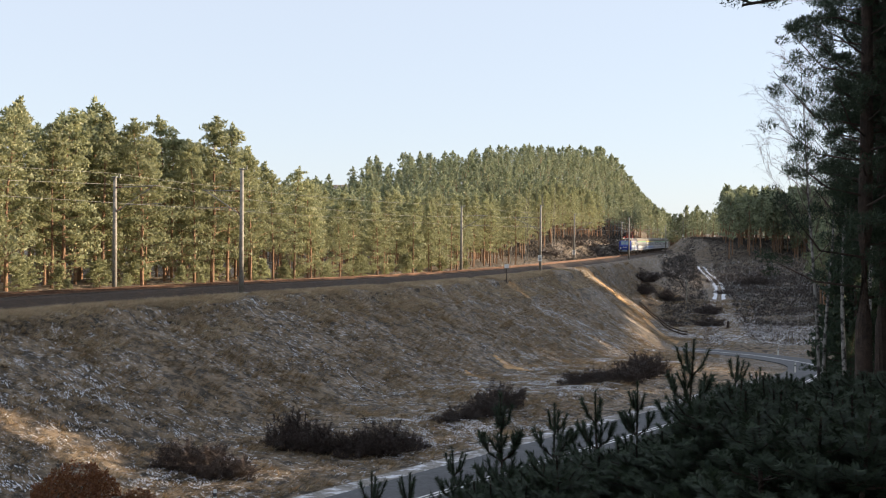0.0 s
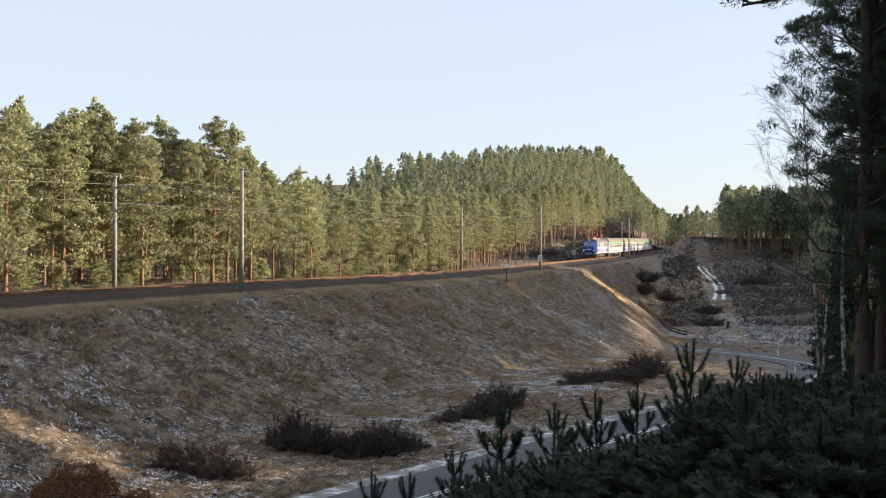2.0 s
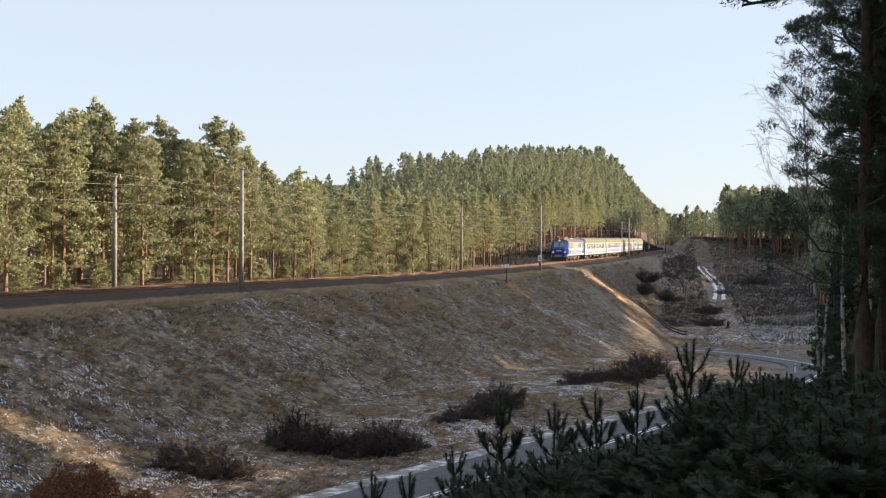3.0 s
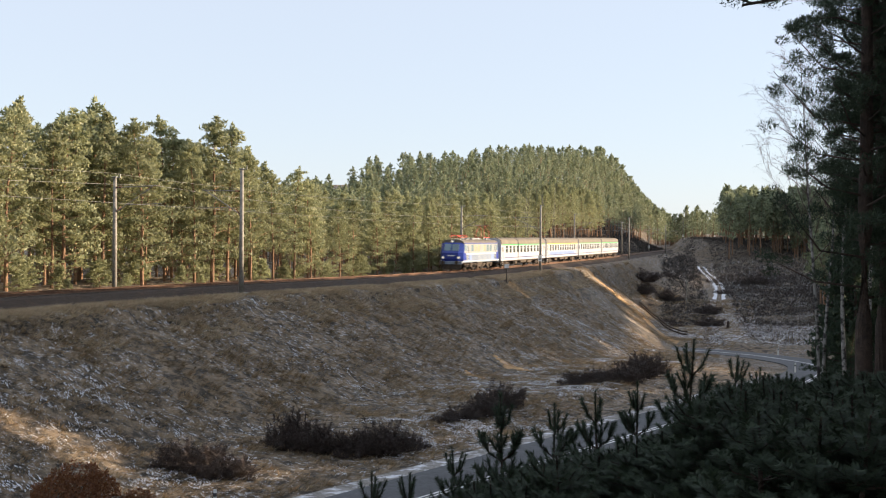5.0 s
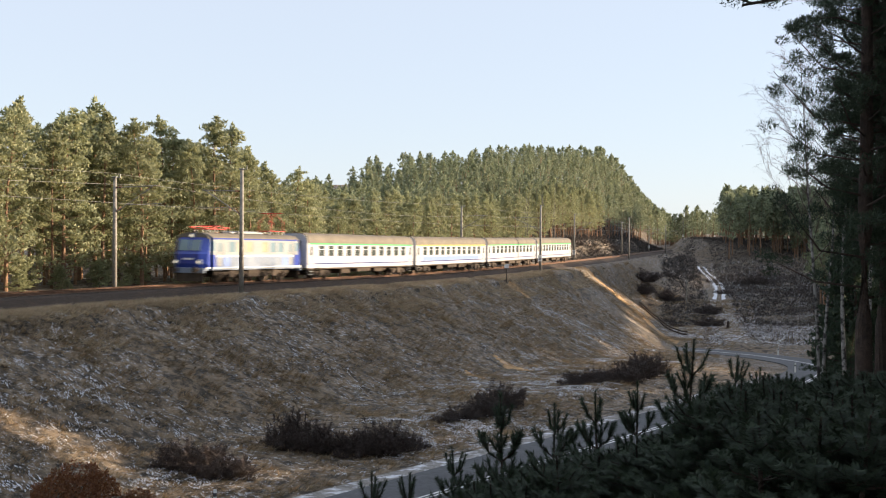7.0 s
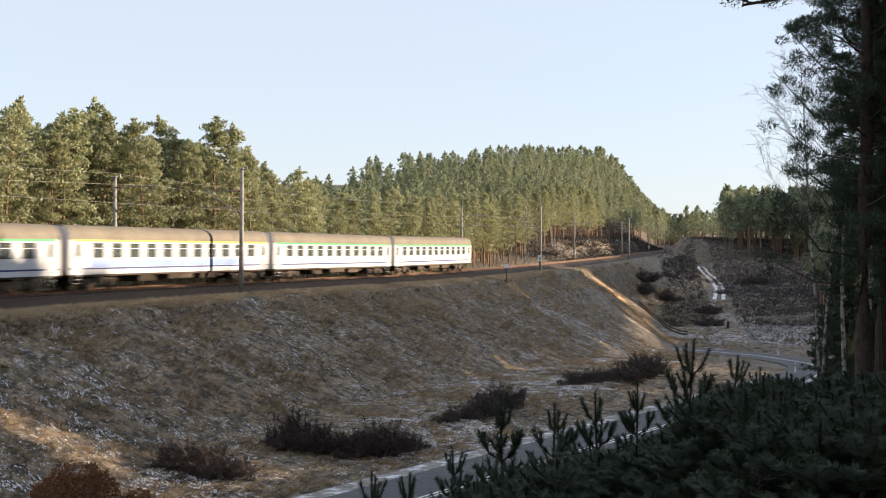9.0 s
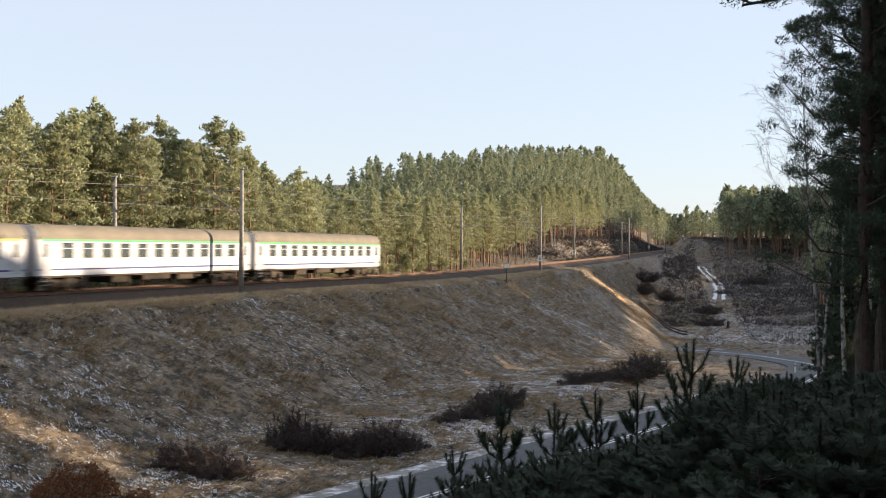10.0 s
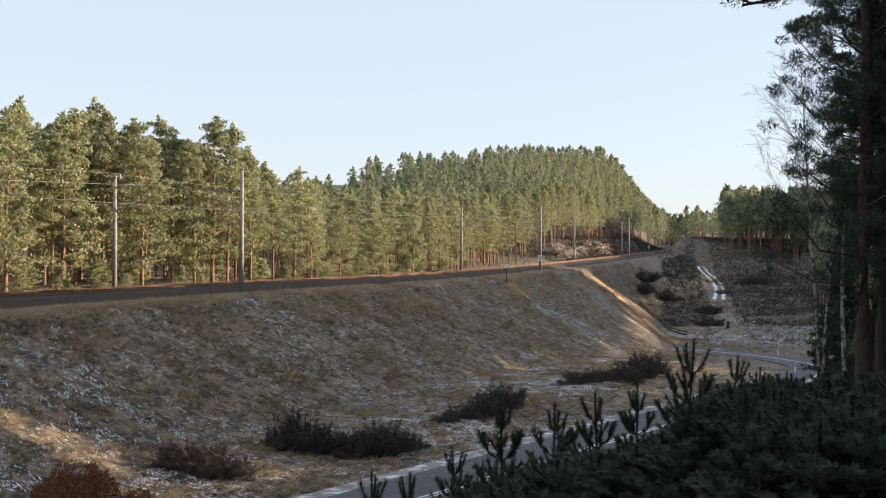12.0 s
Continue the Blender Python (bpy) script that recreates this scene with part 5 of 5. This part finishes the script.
def shared_box(name, size, mat, bevel=0.0):
    bm = bmesh.new()
    box(bm, (-size[0] / 2, -size[1] / 2, -size[2] / 2), (size[0] / 2, size[1] / 2, size[2] / 2), bevel)
    me = bpy.data.meshes.new(name)
    bm.to_mesh(me)
    bm.free()
    me.materials.append(mat)
    return me


def wheel_mesh(r):
    bm = bmesh.new()
    rod(bm, (0, -0.07, 0), (0, 0.05, 0), r, n=24)
    rod(bm, (0, 0.05, 0), (0, 0.08, 0), r + 0.03, n=24)
    rod(bm, (0, -0.16, 0), (0, -0.06, 0), 0.13, n=10)
    me = bpy.data.meshes.new("wheel")
    bm.to_mesh(me)
    bm.free()
    me.materials.append(UNDER)
    return me


def add_bogie(parent, x, r, base, wheel, long=3.4):
    bm = bmesh.new()
    for sy in (-1, 1):
        box(bm, (x - long / 2, sy * 1.0 - 0.08, r + 0.02), (x + long / 2, sy * 1.0 + 0.08, r + 0.26), 0.03)
        box(bm, (x - 0.45, sy * 1.08 - 0.12, r - 0.2), (x + 0.45, sy * 1.08 + 0.12, r + 0.34), 0.03)
        for w in (-base / 2, base / 2):
            box(bm, (x + w - 0.2, sy * 1.05 - 0.12, r - 0.2), (x + w + 0.2, sy * 1.05 + 0.12, r + 0.18), 0.03)
            for q in (-0.36, 0.36):
                rod(bm, (x + w + q, sy * 1.05, r - 0.16), (x + w + q, sy * 1.05, r + 0.16), 0.1, n=8)
    box(bm, (x - 0.4, -1.0, r), (x + 0.4, 1.0, r + 0.3), 0.04)
    for w in (-base / 2, base / 2):
        rod(bm, (x + w, -0.8, r), (x + w, 0.8, r), 0.09, n=10)
    bogie = part("bogie", bm, UNDER, parent, "grimy bogie frame")
    for w in (-base / 2, base / 2):
        for sy in (-1, 1):
            put("wheel", wheel, bogie, m=pose(x + w, sy * 0.75, r, 0, 0, 180 if sy > 0 else 0))
    return bogie


def add_buffers(parent, x, way):
    for sy in (-0.875, 0.875):
        bm = bmesh.new()
        rod(bm, (x, sy, 1.05), (x + way * 0.45, sy, 1.05), 0.1, n=10)
        rod(bm, (x + way * 0.45, sy, 1.05), (x + way * 0.52, sy, 1.05), 0.23, n=16)
        part("buffer", bm, UNDER, parent)


def roof_profile(w, z0, z1, n=12, shoulder=0.55):
    """Arched roof from the side walls' tops: half ellipse with full shoulders."""
    out = []
    for i in range(n + 1):
        a = math.pi * i / n
        c, s = math.cos(a), math.sin(a)
        out.append((w * math.copysign(abs(c) ** shoulder, c), z0 + (z1 - z0) * abs(s) ** 0.8))
    return out


WHEEL = wheel_mesh(0.46)
PANE = shared_box("window", (1.12, 0.02, 0.86), WINDOW_GLASS)
BAR = shared_box("window_bar", (1.12, 0.03, 0.05), COACH_WHITE)
FRAME_H = shared_box("window_frame", (1.2, 0.03, 0.045), RUBBER)
SMALL_PANE = shared_box("window", (0.5, 0.02, 0.75), WINDOW_GLASS)


def build_coach(label, band, lower=None):
    L, W = 23.6, 1.41
    ob = tagged(new("passenger_coach"), label, "railway coach", "coaches of the train")
    xs = [-9.15 + k * 1.83 for k in range(11)]
    holes = [(x - 0.56, x + 0.56, 2.05, 2.91) for x in xs]
    doors = [-11.05, 11.05]
    holes += [(x - 0.36, x + 0.36, 1.12, 3.0) for x in doors]
    bm = bmesh.new()
    for sy in (-1, 1):
        pierced_side(bm, sy * W, sy * (W - 0.07), -L / 2, L / 2, 0.98, 3.12, holes)
    box(bm, (-L / 2 + 0.02, -W + 0.075, 0.98), (L / 2 - 0.02, W - 0.075, 1.2))
    part("body", bm, COACH_WHITE, ob, "white painted body sides")
    bm = bmesh.new()
    box(bm, (-9.9, -0.62, 1.2), (9.9, -0.58, 3.1))
    for k in range(11):
        box(bm, (-10.03 + k * 1.83, 0.0, 1.2), (-9.98 + k * 1.83, 1.2, 3.1))
    part("compartment_walls", bm, LOUVRE, ob)
    for x in (-L / 2, L / 2):
        bm = bmesh.new()
        box(bm, (x - 0.06, -W + 0.005, 0.98), (x + 0.06, W - 0.005, 3.12), 0.02)
        prof = roof_profile(W - 0.04, 3.11, 4.0)
        extrude_x(bm, prof, x - 0.05, x + 0.05)
        part("end_wall", bm, GREY_END, ob, "light grey end wall")
    bm = bmesh.new()
    extrude_x(bm, roof_profile(W + 0.015, 3.12, 4.05, 16), -L / 2 + 0.05, L / 2 - 0.05)
    for k in range(9):
        rod(bm, (-9.6 + k * 2.4, 0, 4.02), (-9.6 + k * 2.4, 0, 4.13), 0.13, 0.1, 8)
    part("roof", bm, COACH_ROOF, ob, "dusty brown roof")
    for sy in (-1, 1):
        bm = bmesh.new()
        box(bm, (-L / 2 + 0.3, sy * (W + 0.012) - 0.008, 3.03), (L / 2 - 0.3, sy * (W + 0.012) + 0.008, 3.15))
        part("band", bm, band, ob)
        bm = bmesh.new()
        for a, b in ((-10.6, 10.6), (-11.78, -11.5), (11.5, 11.78)):
            box(bm, (a, sy * (W + 0.004) - 0.004, 1.3), (b, sy * (W + 0.004) + 0.004, 1.4))
        part("line", bm, BLUE_LINE, ob, "thin dark blue line")
        if lower:
            bm = bmesh.new()
            box(bm, (-9.3, sy * (W + 0.003) - 0.003, 1.42), (9.9, sy * (W + 0.003) + 0.003, 1.85))
            part("panel", bm, lower, ob, "pale blue lower panel")
        for x in xs:
            win = put("window", PANE, ob, m=pose(x, sy * (W - 0.045), 2.48))
            put("window_bar", BAR, win, m=pose(0, sy * 0.02, 0.13))
            put("window_frame", FRAME_H, win, m=pose(0, sy * 0.035, 0.435))
            put("window_frame", FRAME_H, win, m=pose(0, sy * 0.035, -0.435))
        for x in doors:
            bm = bmesh.new()
            pierced_side(bm, sy * (W - 0.03), sy * (W - 0.06), x - 0.35, x + 0.35, 1.13, 2.99, [(x - 0.2, x + 0.2, 2.1, 2.85)])
            door = part("door", bm, GREY_END, ob, "pale grey folding door")
            put("door_window", SMALL_PANE, door, m=pose(x, sy * (W - 0.05), 2.47))
            bm = bmesh.new()
            rod(bm, (x + 0.45, sy * (W + 0.05), 1.4), (x + 0.45, sy * (W + 0.05), 2.3), 0.015, n=6)
            part("handrail", bm, STEEL, door)
            bm = bmesh.new()
            for z in (0.42, 0.66, 0.9):
                box(bm, (x - 0.36, sy * (W - 0.12) - 0.12, z), (x + 0.36, sy * (W - 0.12) + 0.12, z + 0.035))
            for q in (-0.36, 0.36):
                box(bm, (x + q - 0.02, sy * (W - 0.2) - 0.02, 0.42), (x + q + 0.02, sy * (W - 0.2) + 0.02, 1.0))
            part("step", bm, STEEL, ob, "steel entrance steps")
    for sx in (-1, 1):
        bm = bmesh.new()
        for k in range(2):
            y0 = 0.52
            x = sx * (L / 2 + 0.1 + k * 0.19)
            for a, b in (((-0.75, 1.2), (-y0, 3.3)), ((y0, 1.2), (0.75, 3.3)), ((-0.75, 3.15), (0.75, 3.4))):
                box(bm, (x - 0.095, a[0], a[1]), (x + 0.095, b[0], b[1]), 0.04)
        part("gangway", bm, RUBBER, ob, "black rubber gangway")
        add_buffers(ob, sx * (L / 2 - 0.28), sx)
        add_bogie(ob, sx * 8.6, 0.46, 2.5, WHEEL)
    for a, b, lo, w in ((-4.8, -2.6, 0.45, 1.1), (-1.6, 1.4, 0.52, 1.2), (2.6, 4.4, 0.4, 1.0), (-6.0, -5.2, 0.6, 0.9)):
        bm = bmesh.new()
        box(bm, (a, -w, lo), (b, w, 0.98), 0.04)
        part("underframe_box", bm, UNDER, ob)
    bm = bmesh.new()
    for sy in (-1, 1):
        box(bm, (-L / 2 + 0.3, sy * 1.25 - 0.06, 0.86), (L / 2 - 0.3, sy * 1.25 + 0.06, 0.98))
    part("sole_bar", bm, UNDER, ob)
    return ob


def cab_prism(bm, sections):
    """Loft through sections of (x, half width, z) rings: each a closed (x, y, z) list."""
    rings = [[bm.verts.new(p) for p in sec] for sec in sections]
    for a, b in zip(rings, rings[1:]):
        n = len(a)
        for i in range(n):
            bm.faces.new((a[i], a[(i + 1) % n], b[(i + 1) % n], b[i]))
    bm.faces.new(rings[0][::-1])
    bm.faces.new(rings[-1])
    return bm


def build_locomotive():
    ob = tagged(new("electric_locomotive"), "blue and cream electric locomotive with red roof pantographs", "locomotive")
    W = 1.45
    # machine room between the cabs
    xw = [-3.7, -2.45, -1.2, 1.2, 2.45, 3.7]
    holes = [(x - 0.45, x + 0.45, 2.35, 3.15) for x in xw]
    doorh = [(sx * 5.35 - 0.3, sx * 5.35 + 0.3, 1.35, 3.2) for sx in (-1, 1)]
    for sy in (-1, 1):
        bm = bmesh.new()
        pierced_side(bm, sy * W, sy * (W - 0.06), -5.9, 5.9, 2.12, 3.32, holes + [(h[0], h[1], 2.12, 3.2) for h in doorh])
        part("upper_side", bm, LOCO_CREAM, ob, "cream upper body side")
    bm = bmesh.new()
    for sy in (-1, 1):
        pierced_side(bm, sy * W, sy * (W - 0.06), -5.9, 5.9, 1.15, 2.12, [(h[0], h[1], 1.35, 2.12) for h in doorh])
    box(bm, (-7.2, -W + 0.08, 1.0), (7.2, W - 0.08, 1.2))
    part("lower_body", bm, LOCO_GREY, ob, "dirty grey-blue lower body side")
    for sy in (-1, 1):
        bm = bmesh.new()
        box(bm, (-5.9, sy * (W + 0.01) - 0.01, 1.98), (5.9, sy * (W + 0.01) + 0.01, 2.14))
        part("stripe", bm, SIGN_WHITE, ob, "white waist stripe")
        bm = bmesh.new()
        box(bm, (-7.1, sy * (W + 0.012) - 0.012, 1.13), (7.1, sy * (W + 0.012) + 0.012, 1.24))
        part("stripe", bm, SIGN_WHITE, ob, "white sill stripe")
        bm = bmesh.new()
        box(bm, (-6.2, sy * (W + 0.01) - 0.012, 3.3), (6.2, sy * (W + 0.01) + 0.012, 3.4))
        part("stripe", bm, LOCO_BLUE, ob, "blue stripe under the roof")
        for x in (-4.5, 4.5):
            bm = bmesh.new()
            box(bm, (x - 0.55, sy * (W + 0.004) - 0.004, 1.26), (x + 0.55, sy * (W + 0.004) + 0.004, 1.96))
            part("panel", bm, PALE_BLUE, ob, "pale blue side panel")
        for k, x in enumerate(xw):
            if k in (2, 3, 4):
                bm = bmesh.new()
                for j in range(7):
                    box(bm, (x - 0.45, sy * (W - 0.03) - 0.02, 2.36 + j * 0.115), (x + 0.45, sy * (W - 0.03) + 0.02, 2.43 + j * 0.115))
                box(bm, (x - 0.45, sy * (W - 0.055) - 0.004, 2.35), (x + 0.45, sy * (W - 0.055) + 0.004, 3.15))
                part("louvre", bm, LOUVRE, ob, "tan ventilation louvre")
            else:
                bm = bmesh.new()
                box(bm, (x - 0.45, sy * (W - 0.03) - 0.01, 2.35), (x + 0.45, sy * (W - 0.03) + 0.01, 3.15))
                part("window", bm, CAB_GLASS, ob)
        for sx in (-1, 1):
            bm = bmesh.new()
            x = sx * 5.35
            pierced_side(bm, sy * (W - 0.03), sy * (W - 0.06), x - 0.3, x + 0.3, 1.35, 3.2, [(x - 0.19, x + 0.19, 2.4, 3.05)])
            door = part("door", bm, LOCO_CREAM, ob)
            bm = bmesh.new()
            box(bm, (x - 0.19, sy * (W - 0.045) - 0.008, 2.4), (x + 0.19, sy * (W - 0.045) + 0.008, 3.05))
            part("door_window", bm, CAB_GLASS, door)
            for q in (-0.4, 0.4):
                bm = bmesh.new()
                rod(bm, (x + q, sy * (W + 0.06), 1.3), (x + q, sy * (W + 0.06), 2.5), 0.018, n=6)
                part("handrail", bm, STEEL, door)
    for sx in (-1, 1):
        # cab: lower nose, raked windscreen, brow
        bm = bmesh.new()

        def ring(x0, xf, xc, z):
            return [(sx * x0, -W, z), (sx * xc, -W, z), (sx * xf, -0.95, z), (sx * xf, 0.95, z), (sx * xc, W, z), (sx * x0, W, z)]
        cab_prism(bm, [ring(5.9, 7.2, 6.85, 1.15), ring(5.9, 7.38, 6.95, 1.5), ring(5.9, 7.42, 6.95, 2.2), ring(5.9, 7.3, 6.85, 2.38)])
        cab = part("cab", bm, LOCO_BLUE, ob, "glossy blue cab front")
        bm = bmesh.new()
        cab_prism(bm, [ring(5.9, 7.3, 6.85, 2.38), ring(5.9, 6.98, 6.6, 3.3), ring(5.9, 6.8, 6.45, 3.42)])
        part("cab_top", bm, LOCO_BLUE, cab)
        for sy in (-1, 1):
            bm = bmesh.new()
            a = [(7.3, 0.06, 2.46), (7.3, 0.93, 2.46), (7.02, 0.93, 3.26), (7.02, 0.06, 3.26)]
            f = [bm.verts.new((sx * (x - 0.012), sy * y, z)) for x, y, z in a]
            g = [bm.verts.new((sx * (x + 0.02), sy * y, z)) for x, y, z in a]
            bm.faces.new(f)
            bm.faces.new(g)
            for i in range(4):
                bm.faces.new((f[i], f[(i + 1) % 4], g[(i + 1) % 4], g[i]))
            part("windscreen", bm, CAB_GLASS, cab, "windscreen pane, pale tint painted for sky reflection")
            bm = bmesh.new()
            box(bm, (sx * 6.26 - 0.36, sy * (W + 0.003) - 0.003, 2.16), (sx * 6.26 + 0.36, sy * (W + 0.003) + 0.003, 3.28))
            part("panel", bm, LOCO_CREAM, cab, "cream cab side")
            bm = bmesh.new()
            box(bm, (sx * 6.3 - 0.3, sy * (W + 0.002) - 0.012, 2.45), (sx * 6.3 + 0.3, sy * (W + 0.002) + 0.012, 3.15))
            part("cab_window", bm, CAB_GLASS, cab)
            bm = bmesh.new()
            rod(bm, (sx * 7.32, sy * 0.98, 1.62), (sx * 7.5, sy * 0.98, 1.62), 0.2, n=16)
            lamp = part("headlight", bm, LOCO_GREY, cab, "round headlight")
            if sx > 0:
                bm = bmesh.new()
                rod(bm, (7.5, sy * 0.98, 1.62), (7.52, sy * 0.98, 1.62), 0.1, n=16)
                part("bulb", bm, HEADLIGHT, lamp, "lit warm white lamp glass")
        bm = bmesh.new()
        rod(bm, (sx * 6.6, 0, 3.56), (sx * 6.95, 0, 3.56), 0.17, n=16)
        lamp = part("headlight", bm, LOCO_GREY, cab, "round roof headlight")
        if sx > 0:
            bm = bmesh.new()
            rod(bm, (6.95, 0, 3.56), (6.97, 0, 3.56), 0.12, n=16)
            part("bulb", bm, HEADLIGHT, lamp, "lit warm white lamp glass")
        bm = bmesh.new()
        box(bm, (sx * 7.41 - 0.02, -0.45, 1.78), (sx * 7.41 + 0.03, 0.45, 1.92))
        part("marking", bm, SIGN_WHITE, cab)
        bm = bmesh.new()
        box(bm, (sx * 7.28 - 0.1, -1.38, 0.8), (sx * 7.28 + 0.1, 1.38, 1.2), 0.03)
        part("buffer_beam", bm, LOCO_GREY, ob, "pale grey buffer beam")
        bm = bmesh.new()
        box(bm, (sx * 7.2 - 0.04, -1.25, 0.2), (sx * 7.2 + 0.04, 1.25, 0.8), 0.02)
        part("plough", bm, UNDER, ob)
        add_buffers(ob, sx * 7.38, sx)
        add_bogie(ob, sx * 3.25, 0.6, 3.0, WHEEL_BIG, 4.6)
    bm = bmesh.new()
    prof = [(-W - 0.01, 3.32), (-1.36, 3.5), (-1.1, 3.68), (-0.6, 3.78), (0, 3.8), (0.6, 3.78), (1.1, 3.68), (1.36, 3.5), (W + 0.01, 3.32)]
    extrude_x(bm, prof, -6.75, 6.75)
    part("roof", bm, COACH_ROOF, ob, "dusty tan roof")
    for a, b, w, h in ((-1.5, 1.4, 0.62, 4.0), (-2.6, -1.7, 0.4, 3.95), (1.7, 2.4, 0.45, 3.95)):
        bm = bmesh.new()
        box(bm, (a, -w, 3.76), (b, w, h), 0.05)
        part("roof_box", bm, STEEL, ob, "grey roof equipment box")
    for x in (-5.6, -4.6, -3.4, 3.4, 4.6, 5.6):
        for y in (-0.55, 0.55):
            bm = bmesh.new()
            rod(bm, (x, y, 3.7), (x, y, 4.05), 0.07, 0.05, 8)
            part("roof_insulator", bm, STEEL, ob)
    for x, up in ((4.6, 0.28), (-4.6, 1.52)):
        bm = bmesh.new()
        z = 4.08
        for y in (-0.6, 0.6):
            rod(bm, (x - 1.2, y, z), (x + 1.2, y, z), 0.04, n=6)
            rod(bm, (x - 0.9, y, z), (x - (1.5 if up > 1 else 2.0) * (0.75 if up > 1 else 0.9), y * 0.85, z + up * 0.45), 0.035, n=6)
            rod(bm, (x + 0.9, y, z), (x + (1.5 if up > 1 else 2.0) * (0.75 if up > 1 else 0.9), y * 0.85, z + up * 0.45), 0.035, n=6)
            for q in (-1, 1):
                rod(bm, (x + q * (1.12 if up > 1 else 1.8), y * 0.85, z + up * 0.45), (x + q * 0.12, y * 0.6, z + up - 0.06), 0.028, n=6)
        for q in (-1.2, -0.9, 0.9, 1.2):
            rod(bm, (x + q, -0.6, z), (x + q, 0.6, z), 0.035, n=6)
        pan = part("pantograph", bm, PANTO_RED, ob, "raised red pantograph" if up > 1 else "folded red pantograph")
        bm = bmesh.new()
        for q in (-0.2, 0.2):
            box(bm, (x + q - 0.04, -0.95, z + up - 0.06), (x + q + 0.04, 0.95, z + up), 0.02)
        part("collector_strip", bm, PANTO_RED, pan)
    bm = bmesh.new()
    box(bm, (-1.0, -1.2, 0.4), (1.0, 1.2, 1.12), 0.05)
    box(bm, (-7.0, -1.3, 0.98), (7.0, 1.3, 1.14))
    part("underframe_box", bm, UNDER, ob)
    return ob


WHEEL_BIG = wheel_mesh(0.6)


def build_train():
    TRAIN.append((build_locomotive(), 7.95, 3.25))
    kinds = [("white second-class railway coach with green band and brown roof", GREEN_BAND, None),
             ("white first-class railway coach with yellow band and pale blue panel", YELLOW_BAND, PALE_BLUE),
             ("white second-class railway coach with green band, running third", GREEN_BAND, None),
             ("white second-class railway coach with green band, last of the train", GREEN_BAND, None)]
    made = []
    for k, (label, band, lower) in enumerate(kinds):
        if k >= 2:
            c = copy_thing(made[0], Matrix())
            tagged(c, label)
        else:
            c = build_coach(label, band, lower)
        made.append(c)
        TRAIN.append((c, 16.2 + 24.5 * k + 11.95, 8.6))


build_train()

# ---- what moves ----
SPEED = 27.45


def front_at(t):
    k = t - 6.0
    return -125.63 - SPEED * k + 0.0354 * k * k / 2


def train_pose(s, half):
    """A vehicle on the line whose middle is at s and whose bogies stand half metres before and behind it."""
    a, b = on_track(s - half), on_track(s + half)
    x = (a - b).normalized()
    y = Vector((0, 0, 1)).cross(x).normalized()
    z = x.cross(y)
    m = Matrix((x, y, z)).transposed().to_4x4()
    m.translation = (a + b) / 2
    return m


def motions():
    for ob, mid, half in TRAIN:
        walk(ob, [(k * 0.25, train_pose(front_at(k * 0.25) + mid, half)) for k in range(49)])


motions()
